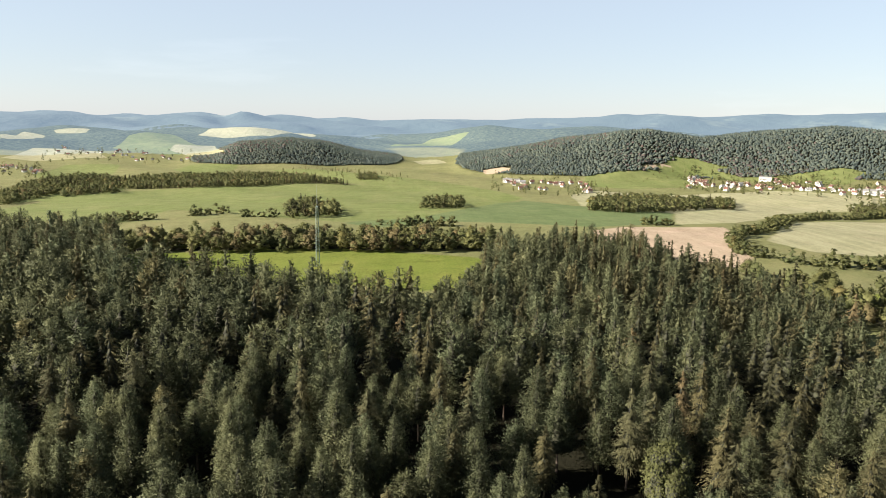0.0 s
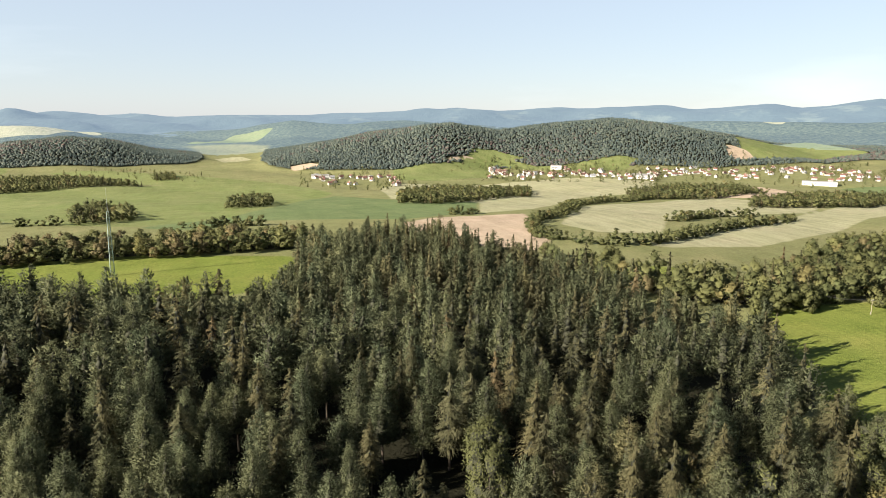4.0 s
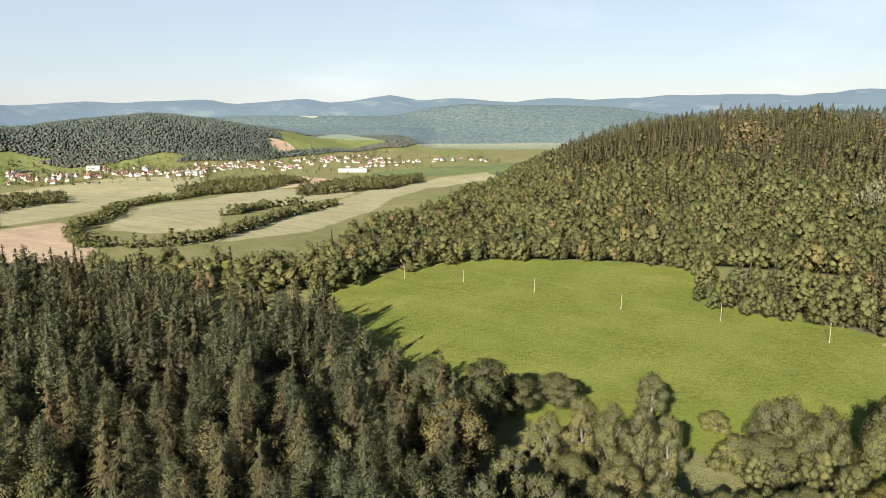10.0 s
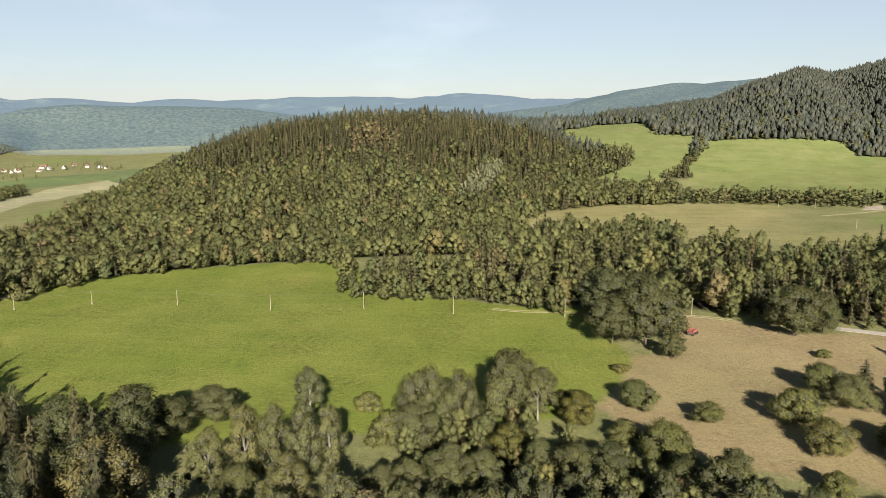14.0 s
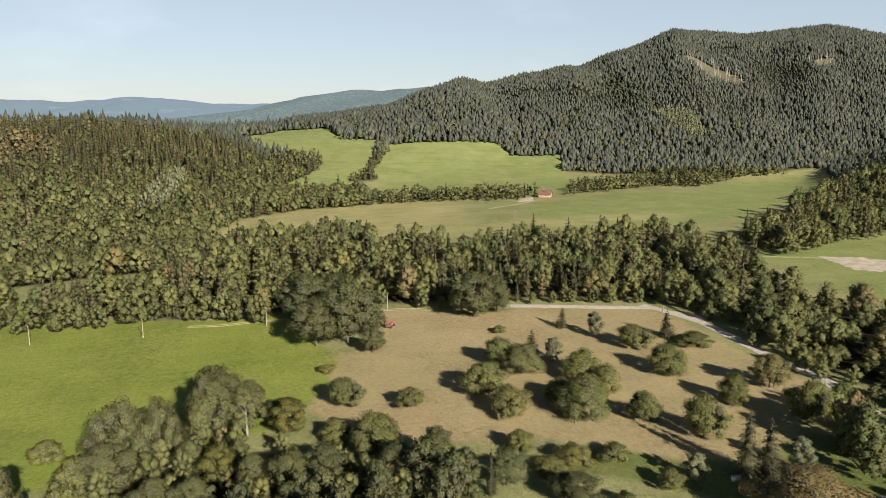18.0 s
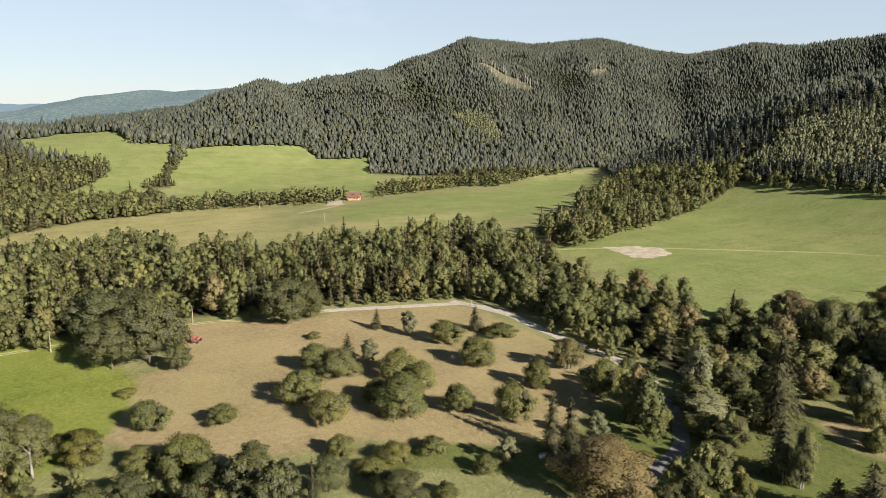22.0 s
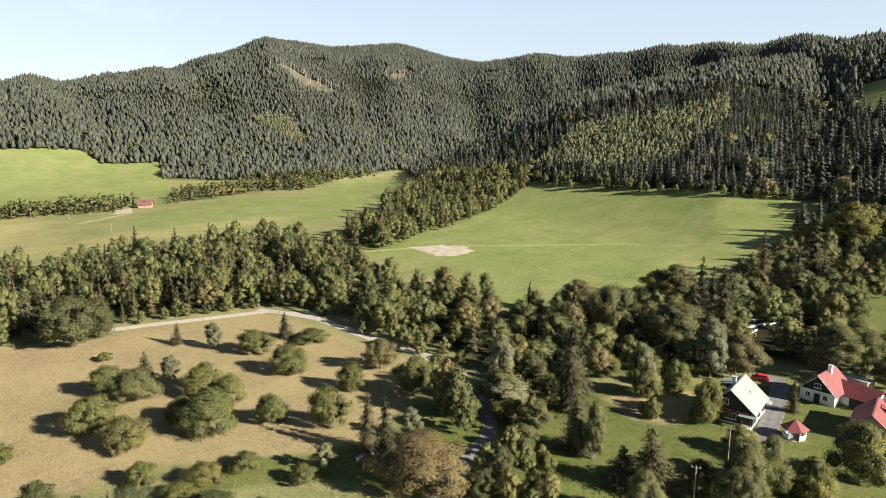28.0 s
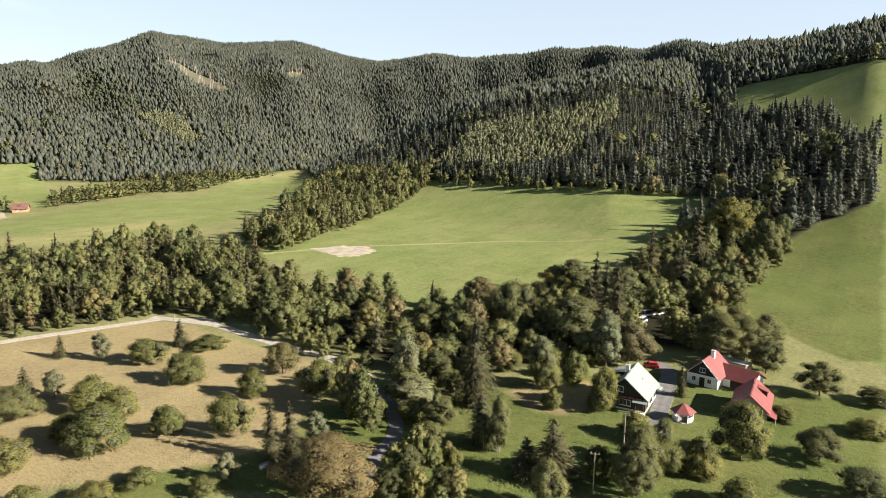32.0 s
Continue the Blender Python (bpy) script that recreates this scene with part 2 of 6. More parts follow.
SPUR = [(134, 450, 800, 0), (137, 450, 800, 10), (140.3, 450, 800, 31), (144.2, 430, 820, 57), (149, 400, 840, 88), (156, 350, 880, 112), (160, 320, 900, 128),
        (164.5, 300, 1000, 140), (170, 280, 1000, 100), (176, 280, 1000, 0)]
DOME = [(-21, 1380, 1600, 0), (-18.5, 1380, 1600, 12), (-16.5, 1380, 1600, 38), (-13, 1380, 1600, 48), (-10.4, 1380, 1600, 44),
        (-6.8, 1380, 1600, 18), (-2.2, 1380, 1600, 0), (0.6, 1200, 1500, 2), (5.2, 1170, 1500, 36), (9.7, 1150, 1500, 61), (14.1, 1150, 1500, 76),
        (16.3, 1200, 1500, 80), (20, 1250, 1550, 66), (24.4, 1300, 1650, 82), (29, 1300, 1700, 93), (33.5, 1350, 1700, 82), (37, 1400, 1700, 62),
        (41, 1500, 1750, 36), (45, 1600, 1800, 8), (50, 1600, 1800, 0)]
MIDDLE = [(-70, 1700, 2600, 50), (-33, 1700, 2600, 40), (-25, 1700, 2600, 55), (-17, 1800, 2700, 66), (-10, 1800, 2700, 42), (-6.7, 1900, 2700, 20), (-3.9, 1900, 2700, 26),
          (0, 1900, 2700, 47), (3.6, 1900, 2700, 78), (8, 1900, 2700, 74), (20, 1700, 2500, 66), (33, 1500, 2400, 72), (41, 1500, 2400, 72), (48, 1600, 2400, 86),
          (50.8, 1900, 2400, 114), (53.7, 1900, 2400, 120), (60, 1900, 2400, 116), (66, 1900, 2400, 104), (70, 1900, 2400, 88), (84, 1500, 2500, 60),
          (91, 1500, 2600, 82), (95, 1500, 2600, 134), (99, 1500, 2600, 156), (103, 1500, 2600, 168), (112, 1600, 2600, 150), (140, 1700, 2600, 80)]
FAR = [(-90.0, 3000, 4200, 110), (-32.2, 3000, 4200, 120), (-29.3, 3000, 4200, 124), (-26.8, 3000, 4200, 100), (-22.2, 3000, 4200, 100),
       (-19.4, 3000, 4200, 143), (-17.3, 3000, 4200, 110), (-16.0, 3000, 4200, 136), (-14.3, 3000, 4200, 113), (-10.4, 3000, 4200, 95),
       (-8.3, 3000, 4200, 105), (-5.9, 3000, 4200, 95), (-1.7, 3000, 4200, 106), (2.9, 3000, 4200, 105), (6.1, 3000, 4200, 119),
       (12.3, 3000, 4200, 126), (16.6, 3000, 4200, 162), (20.2, 3000, 4200, 152), (22.4, 3000, 4200, 146), (26.7, 3000, 4200, 153),
       (33.5, 3000, 4200, 174), (37.0, 3000, 4200, 158), (40.5, 3000, 4200, 178), (42.6, 3000, 4200, 162), (47.4, 3000, 4200, 197),
       (50.1, 3000, 4200, 160), (55.4, 3000, 4200, 161), (62.2, 3000, 4200, 184), (68.6, 3000, 4200, 170), (75.8, 3000, 4200, 170),
       (80.2, 3000, 4200, 171), (84.8, 3000, 4200, 182), (88.4, 3000, 4200, 141), (93.3, 3000, 4200, 141), (100.0, 3000, 4200, 170),
       (150.0, 3000, 4200, 150), (260.0, 3000, 4200, 120)]


def terrain(x, y):
    """Height of the ground."""
    x, y = np.asarray(x, float), np.asarray(y, float)
    r = np.hypot(x, y)
    az = np.degrees(np.arctan2(x, y))
    az = np.where(az < -90, az + 360, az)
    north = (1 - ease(62, 92, az)) * ease(-89, -60, az)
    base = -32 * ease(320, 1000, r) * north
    base = base - 13 * np.exp(-((az - 60) / 22) ** 2) * ease(285, 345, r) * (1 - ease(400, 700, r))
    z = base + ridge(az, r, HILL_NEAR, 1.4, 1.0)
    z = np.maximum(z, base + ridge(az, r, DOME))
    z = np.maximum(z, base + ridge(az, r, MIDDLE, 1.3, 0.4))
    z = np.maximum(z, base + ridge(az, r, FAR, 1.3, 0.2))
    z = np.maximum(z, base + ridge(az, r, MOUNTAIN, 1.5, 0.4))
    z = np.maximum(z, base + ridge(az, r, SPUR, 1.5, 0.75))
    gully = np.sin(az * 0.62 + 1.1 * np.sin(r / 210)) + 0.6 * np.sin(az * 1.45 + r / 170 + 1.0)
    z = z + 7 * gully * ease(880, 1100, r) * (1 - ease(1350, 1650, r)) * ease(100, 115, az)
    roll = np.sin(x / 150 + 1.7 * np.sin(y / 230)) * np.sin(y / 170 + 0.6 * np.sin(x / 110)) + 0.5 * np.sin((x + y) / 83)
    z = z + 16 * roll * ease(1900, 2300, r)
    wave = np.sin(x / 61 + 1.3 * np.sin(y / 97)) * np.sin(y / 73 + 0.8) + 0.5 * np.sin(x / 29 + y / 37)
    return z + wave * np.clip((r - 120) / 400, 0, 3.0) * 0.8

# ---- plan of fields and woods, metres east and north of the camera ----
FIELDS = {k: [] for k in ("meadow", "pasture", "crop", "stubble", "straw", "cleared", "dry", "lawn", "hay")}
WOODS = {}


def field(kind, *corners):
    FIELDS[kind].append(np.array(corners, float))


def wood(kind, *corners):
    WOODS[kind] = np.array(corners, float)


COPSES, HEDGES, SHRUBS, YOUNG, RUSTY = {}, {}, {}, [], []


def copse(name, *corners):
    COPSES[name] = np.array(corners, float)


def hedge(name, *corners):
    HEDGES[name] = np.array(corners, float)


def young(name, *corners):
    YOUNG.append(np.array(corners, float))


def rusty(name, *corners):
    RUSTY.append(np.array(corners, float))


def shrub(name, *corners):
    SHRUBS[name] = np.array(corners, float)


field("meadow", (160, 173), (192, 175), (219, 169), (238, 153), (256, 124), (265, 103), (268, 84), (217, 66), (219, 45), (209, 22), (207, 8), (209, -6), (189, -11), (170, -15), (157, -12), (145, -7), (136, 2), (128, 24), (123, 46), (119, 62), (112, 78), (109, 90), (131, 125))  # meadow
field("meadow", (-134, 278), (-140, 296), (-90, 314), (-48, 317), (12, 303), (10, 259), (-17, 246), (-37, 242), (-81, 252))  # greenfield
field("meadow", (143, 253), (165, 243), (151, 227), (137, 240))  # fieldlit
field("pasture", (854, 9), (922, -57), (899, -109), (806, -113), (789, -153), (714, -135), (664, -122), (583, -68), (571, -25), (671, -77), (718, -79), (733, -52))  # upfield a
field("pasture", (765, -162), (770, -225), (782, -296), (732, -297), (722, -353), (511, -253), (525, -198), (571, -119), (648, -122))  # upfield b
field("hay", (371, 38), (405, 11), (437, -1), (469, -39), (475, -73), (476, -106), (479, -143), (377, -114), (355, -17), (356, -229), (366, -253), (360, -170), (349, -100), (343, -44))  # midfield
field("pasture", (370, -175), (425, -184), (473, -245), (483, -295), (457, -332), (523, -441), (553, -537), (440, -454), (356, -292), (330, -229), (342, -182))  # midfield r
field("pasture", (244, -218), (262, -270), (293, -381), (310, -451), (239, -446), (150, -434), (92, -446), (94, -408), (107, -338), (108, -281), (98, -228), (107, -202), (126, -173), (159, -206), (197, -203))  # field c
field("lawn", (6, -421), (21, -396), (34, -385), (41, -358), (45, -297), (46, -244), (37, -233), (22, -215), (7, -202), (-1, -207))  # field e
field("pasture", (8, -430), (16, -520), (19, -680), (-140, -720), (-140, -180), (-2, -205))  # field w
field("pasture", (144, -720), (95, -714), (21, -678), (13, -522), (40, -555), (57, -613), (81, -621), (123, -641))  # field d
field("pasture", (1107, 1417), (1363, 1454), (1362, 1258), (1262, 1250), (1089, 1211), (979, 1212))  # slope n
field("straw", (986, 1281), (1019, 1252), (1011, 1213), (948, 1201), (954, 1228))  # slope n2
field("dry", (172, -15), (171, -23), (178, -34), (196, -37), (211, -42), (212, -53), (210, -43), (195, -70), (199, -91), (186, -121), (179, -124), (148, -122), (118, -123), (112, -123), (104, -106), (94, -86), (97, -73), (104, -63), (112, -53), (114, -37), (122, -23), (138, -10), (146, -8))  # orchard
field("lawn", (103, -47), (105, -57), (103, -73), (89, -83), (100, -102), (79, -124), (72, -137), (55, -158), (41, -168), (16, -171), (-2, -172), (-3, -128), (24, -105), (47, -91), (70, -76), (87, -68))  # garden
field("straw", (89, 407), (116, 433), (186, 454), (177, 416), (148, 351), (156, 334), (128, 298), (109, 315), (75, 340))  # beige
field("pasture", (-376, 581), (-444, 789), (-424, 884), (-348, 911), (-295, 984), (-154, 1015), (-40, 1060), (38, 1043), (92, 833), (41, 661), (7, 553), (-18, 479), (-67, 439), (-136, 477), (-213, 534), (-205, 424), (-291, 448))  # plain a
field("crop", (-65, 427), (-2, 531), (41, 661), (93, 787), (131, 679), (209, 627), (157, 470), (93, 425), (42, 440), (-2, 450), (-28, 400))  # plain b
field("stubble", (168, 916), (219, 974), (288, 963), (350, 962), (472, 1022), (561, 958), (594, 927), (506, 786), (442, 774), (352, 696), (206, 484), (156, 460), (202, 598), (137, 682))  # plain c
field("stubble", (186, 392), (281, 546), (388, 602), (524, 710), (544, 669), (611, 600), (453, 478), (337, 448), (273, 409), (231, 351), (194, 355))  # plain d
field("stubble", (193, 310), (283, 376), (405, 440), (617, 581), (799, 639), (938, 650), (610, 354), (540, 312), (821, 575), (693, 538), (470, 429), (375, 367), (266, 310), (206, 302))  # plain e
field("straw", (512, 742), (628, 824), (692, 814), (689, 751), (591, 674), (522, 696))  # plain f
field("crop", (717, 793), (842, 795), (1041, 732), (1252, 737), (614, 361), (945, 663), (802, 668), (802, 790))  # plain g
field("stubble", (-968, 1513), (-1055, 1789), (-877, 1752), (-773, 1594), (-887, 1500))  # hill field
field("pasture", (-901, 1894), (-939, 2086), (-879, 2234), (-644, 1954), (-637, 1797), (-690, 1746), (-794, 1757))  # hill field b
field("stubble", (-791, 2239), (-1003, 3386), (-794, 3429), (-445, 2429), (-545, 2196), (-683, 2184))  # light hill
field("pasture", (-327, 1311), (-246, 1334), (-145, 1218), (-42, 1132), (38, 1043), (-142, 1050), (-224, 1216))  # dome foot
field("pasture", (418, 1294), (482, 1278), (530, 1223), (714, 1239), (742, 1218), (664, 1152), (445, 1240), (358, 1173), (230, 1126), (260, 1182), (376, 1231))  # slope or
field("pasture", (-654, 1102), (-739, 1361), (-647, 1377), (-574, 1201), (-537, 1033), (-580, 1004))  # left a
field("pasture", (-501, 1290), (-506, 1391), (-407, 1364), (-385, 1222), (-434, 1167))  # left b
field("pasture", (-526, 815), (-528, 863), (-505, 955), (-462, 988), (-407, 869), (-437, 776), (-452, 699))  # left c
wood("conifer", (-374, 266), (-293, 298), (-194, 299), (-142, 294), (-102, 215), (-66, 217), (-39, 211), (-31, 204), (-22, 186), (-4, 198), (9, 219), (23, 294), (57, 320), (88, 316), (93, 270), (104, 241), (115, 205), (114, 166), (124, 143), (117, 131), (107, 104), (100, 86), (96, 73), (70, 51), (27, 46), (4, 47), (-12, 54), (-33, 45), (-71, 44))
wood("broadleaf_front", (67, 95), (77, 72), (83, 49), (85, 32), (89, 27), (91, 9), (100, -15), (108, -37), (90, -31), (65, 6), (57, 49), (47, 70))
wood("treeline", (-147, 297), (-124, 307), (-48, 313), (23, 322), (29, 361), (-25, 358), (-81, 346), (-161, 333))
wood("belt", (228, 71), (263, 61), (257, 38), (304, 30), (299, 1), (316, -36), (305, -63), (319, -96), (283, -76), (306, -144), (310, -200), (234, -205), (212, -189), (171, -132), (186, -129), (193, -125), (203, -95), (207, -82), (209, -55), (217, -34), (212, -41), (193, -25), (203, -14), (214, -6), (213, 8), (214, 22), (225, 43), (236, 70))
wood("brook", (178, -137), (211, -188), (176, -175), (162, -182), (147, -192), (116, -155), (111, -150), (131, -189), (111, -193), (99, -202), (97, -224), (87, -231), (93, -311), (88, -380), (84, -415), (45, -381), (39, -342), (43, -262), (41, -207), (32, -214), (27, -199), (38, -185), (48, -181), (56, -168), (65, -154), (75, -142), (78, -129), (78, -119), (77, -111), (83, -111), (89, -117), (103, -125), (116, -129), (138, -133), (162, -137), (180, -136))
wood("spur", (275, -225), (300, -266), (416, -429), (430, -477), (376, -462), (326, -474), (309, -450), (292, -376), (259, -290), (237, -221))
wood("valley", (121, 273), (145, 249), (151, 221), (181, 211), (251, 263), (356, 330), (364, 314), (483, 370), (563, 394), (963, 620), (482, 260), (253, 135), (238, 154), (213, 179), (177, 179), (159, 175), (146, 186), (144, 174), (132, 196), (126, 217), (128, 295))
copse("copse_dark", (118, 561), (150, 545), (219, 632), (294, 695), (351, 836), (288, 827), (238, 857), (164, 770))
copse("copse_dome", (-103, 447), (-73, 481), (-90, 562), (-125, 622), (-131, 577))
copse("copse_mid", (-19, 562), (17, 582), (17, 710), (-14, 680))
copse("copse_small", (-138, 1100), (-106, 1102), (-116, 1173), (-144, 1172))
copse("copse_line", (-506, 973), (-429, 925), (-321, 919), (-187, 1011), (-142, 1015), (-242, 1206), (-378, 1141), (-481, 1077))
copse("copse_left", (-413, 638), (-456, 744), (-467, 855), (-540, 908), (-526, 815))
copse("copse_left_b", (-541, 861), (-484, 929), (-484, 1046), (-561, 1097), (-575, 941))
copse("copse_left_c", (-444, 789), (-402, 850), (-449, 943), (-478, 889))
copse("copse_d", (441, 531), (514, 521), (732, 614), (797, 674), (691, 699), (547, 653))
copse("copse_creek", (399, 646), (542, 692), (638, 737), (642, 818), (557, 840), (460, 784))
field("cleared", (1057, -733), (1061, -773), (1003, -793), (935, -776), (936, -759), (974, -722))  # clearing
field("cleared", (955, -915), (980, -989), (949, -951), (922, -897))  # clearing b
young("young", (327, -479), (334, -565), (279, -582), (221, -618), (208, -577), (213, -486), (252, -470))
field("pasture", (639, 389), (577, 330), (516, 292), (516, 308))  # hill gap
field("pasture", (442, 376), (517, 405), (484, 373), (427, 352))  # hill gap b
copse("midline", (451, 5), (473, -29), (478, -63), (481, -138), (475, -203), (515, -233), (528, -152), (531, -70), (480, 2))
copse("mountain_foot", (495, -246), (501, -289), (519, -340), (499, -369), (537, -438), (566, -525), (571, -466), (573, -396), (581, -335), (556, -282))
field("stubble", (-1256, 1973), (-1377, 2280), (-1281, 2241), (-1150, 1954), (-1194, 1874))  # far field a
field("stubble", (-1300, 2326), (-1203, 2376), (-1163, 2260), (-1265, 2278))  # far field b
field("stubble", (-749, 1940), (-671, 2034), (-466, 1485), (-652, 1758), (-725, 1835))  # far field c
field("pasture", (-181, 2314), (-57, 2634), (89, 2577), (67, 2524), (-86, 2276))  # far field d
field("pasture", (1344, 1104), (1531, 1081), (1311, 925), (1210, 972))  # far field e
field("stubble", (1461, 1735), (2482, 2657), (2486, 2512), (1476, 1674))  # far field f
field("stubble", (-76, 1661), (-23, 1714), (5, 1602), (-51, 1526))  # far field g
field("straw", (68, 1301), (125, 1298), (117, 1260), (76, 1260))  # far field h
field("pasture", (428, 1306), (471, 1308), (531, 1271), (476, 1262), (430, 1280))  # far field i
field("straw", (348, 1246), (416, 1284), (416, 1267), (354, 1229))  # far field j
field("pasture", (245, 1184), (330, 1213), (450, 1244), (406, 1093), (281, 1028), (221, 1063))  # far field k
young("young_b", (438, 61), (519, 53), (557, 38), (513, 35), (453, 45), (427, 55))
rusty("rust_top", (602, 172), (617, 161), (605, 131), (569, 128), (557, 147), (551, 159))
shrub("slope_a", (338, 1203), (447, 1267), (594, 1320), (687, 1270), (641, 1189), (530, 1229), (431, 1226), (322, 1126))
shrub("slope_b", (602, 1202), (674, 1248), (852, 1237), (798, 1161), (676, 1148))
shrub("slope_c", (391, 1218), (498, 1293), (612, 1267), (717, 1235), (768, 1207), (696, 1088), (567, 1130), (428, 1128))
shrub("slope_d", (-327, 1311), (-188, 1386), (-43, 1153), (-74, 1061), (-267, 1230))
wood("lane_front", (104, -118), (95, -113), (87, -107), (81, -101), (82, -96), (94, -102), (103, -111))
young("mount_a", (1184, -646), (1037, -632), (849, -585), (716, -546), (713, -518), (855, -540), (996, -543))
young("mount_b", (1089, -881), (977, -895), (908, -871), (898, -836), (1002, -838))
wood("edge_thicket", (107, 25), (127, 28), (130, 14), (123, 2), (116, -8), (104, -25), (92, -36), (85, -30), (93, -3))
wood("lane_thicket", (69, -88), (72, -97), (65, -100), (56, -94), (52, -86), (62, -79))
wood("yard_thicket", (82, -106), (78, -113), (71, -108), (73, -102))
field("dry", (71, -133), (62, -147), (52, -151), (49, -139), (54, -128), (61, -127))  # yard
hedge("creek", (495.3, 760.6), (399.1, 646.1), (332.6, 599.1), (277.4, 552.8), (211.8, 443.4), (177.8, 410.6), (159.7, 376.9), (148.2, 337.1), (158.4, 321.2), (177.9, 305.9))
hedge("field_hedge", (180.8, 310.8), (198.0, 311.5), (251.9, 344.6), (327.1, 390.9), (392.2, 422.9))
hedge("field_hedge_b", (274.1, 404.5), (340.7, 450.0), (377.5, 450.9))
hedge("low_hedge", (133.2, 452.7), (156.3, 457.5))
hedge("shrub_row", (-217.4, 413.9), (-210.0, 434.5), (-186.2, 446.5))
hedge("shrub_row_b", (-170.0, 462.9), (-155.4, 489.5))
hedge("shrub_row_c", (-134.3, 458.6), (-112.5, 462.5))
hedge("shrub_row_d", (-32.6, 416.1), (-8.7, 427.2), (5.3, 415.3))
hedge("up_hedge", (680.0, -128.1), (733.9, -149.3), (777.2, -155.7))


def inside(poly, x, y):
    """Signed distance to the polygon's edge: positive inside."""
    d = np.full(x.shape, 1e9)
    odd = np.zeros(x.shape, bool)
    for (x0, y0), (x1, y1) in zip(poly, np.roll(poly, -1, axis=0)):
        ex, ey = x1 - x0, y1 - y0
        u = np.clip(((x - x0) * ex + (y - y0) * ey) / (ex * ex + ey * ey + 1e-9), 0, 1)
        d = np.minimum(d, np.hypot(x - x0 - u * ex, y - y0 - u * ey))
        cross = (y0 > y) != (y1 > y)
        odd ^= cross & (x < x0 + (y - y0) / np.where(ey == 0, 1e-9, ey) * ex)
    return np.where(odd, d, -d)


def union(polys, x, y):
    return np.max([inside(p, x, y) for p in polys], axis=0)


def bearing(x, y):
    az = np.degrees(np.arctan2(x, y))
    return np.where(az < -90, az + 360, az)


def hill_woods(x, y):
    """Positive where the wooded slopes are: hills less the fields on them."""
    r, az = np.hypot(x, y), bearing(x, y)
    base_rise = np.maximum(np.maximum(ridge(az, r, HILL_NEAR, 1.4, 1.0), ridge(az, r, MOUNTAIN, 1.5, 0.4)), np.maximum(ridge(az, r, DOME), ridge(az, r, SPUR, 1.5, 0.75)))
    rise = np.maximum(base_rise, (ridge(az, r, MIDDLE, 1.3, 0.4) - 6) * (r > 1650))
    w = (rise - 5) * 4
    valley = np.minimum(np.minimum(r - 300, 560 - r), np.minimum(az - 56, 100 - az) * 6)
    far = (r - 2900) * 0.1
    w = np.maximum(np.maximum(w, valley), far)
    open_land = union([p for k in FIELDS for p in FIELDS[k]], x, y)
    return np.minimum(w, -open_land)


# ---- ground: one sheet to the horizon ----
def polar_sheet(name, az_step, r_nodes, az0=-75.0, az1=285.0):
    az = np.radians(np.arange(az0, az1 + 0.01, az_step))
    a, r = np.meshgrid(az, r_nodes, indexing="ij")
    x, y = r * np.sin(a), r * np.cos(a)
    z = terrain(x, y)
    na, nr = a.shape
    i = np.arange(na * nr).reshape(na, nr)
    quads = np.stack([i[:-1, :-1], i[1:, :-1], i[1:, 1:], i[:-1, 1:]], -1).reshape(-1, 4)[:, ::-1]
    me = bpy.data.meshes.new(name)
    me.from_pydata(np.stack([x, y, z], -1).reshape(-1, 3).tolist(), [], quads.tolist())
    return me, x.ravel(), y.ravel()


rings = np.concatenate([[0.02], np.arange(6, 300, 4.0), np.geomspace(300, 1900, 110)])
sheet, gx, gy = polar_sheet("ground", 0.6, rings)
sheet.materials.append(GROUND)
sheet.polygons.foreach_set("use_smooth", [True] * len(sheet.polygons))


def masked(me, x, y):
    """Marks fields and woods on a sheet of ground."""
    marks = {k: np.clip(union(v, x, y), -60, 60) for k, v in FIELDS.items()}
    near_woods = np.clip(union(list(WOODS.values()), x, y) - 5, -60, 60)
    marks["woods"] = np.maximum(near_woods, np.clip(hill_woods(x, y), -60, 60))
    for key, mask in marks.items():
        me.attributes.new(key, "FLOAT", "POINT").data.foreach_set("value", mask.astype(np.float32))
    me.polygons.foreach_set("use_smooth", [True] * len(me.polygons))


masked(sheet, gx, gy)
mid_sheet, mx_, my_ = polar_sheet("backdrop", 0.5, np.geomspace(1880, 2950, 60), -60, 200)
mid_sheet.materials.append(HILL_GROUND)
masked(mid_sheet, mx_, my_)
tagged(new("backdrop", mid_sheet), "wooded hills and pale fields across the valley, haze painted as blue glow", "hills", kind="structure")
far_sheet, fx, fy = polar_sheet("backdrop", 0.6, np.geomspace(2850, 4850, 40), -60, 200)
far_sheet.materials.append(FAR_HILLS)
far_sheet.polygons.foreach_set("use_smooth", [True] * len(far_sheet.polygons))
tagged(new("backdrop", far_sheet), "wooded hills on the horizon with haze painted in blue", "hills", kind="structure")
tagged(new("ground", sheet), "rolling grass and woodland floor reaching the far hills", "ground", kind="structure")


# ---- trees ----
def unit(v):
    return v / (np.linalg.norm(v, axis=1, keepdims=True) + 1e-9)


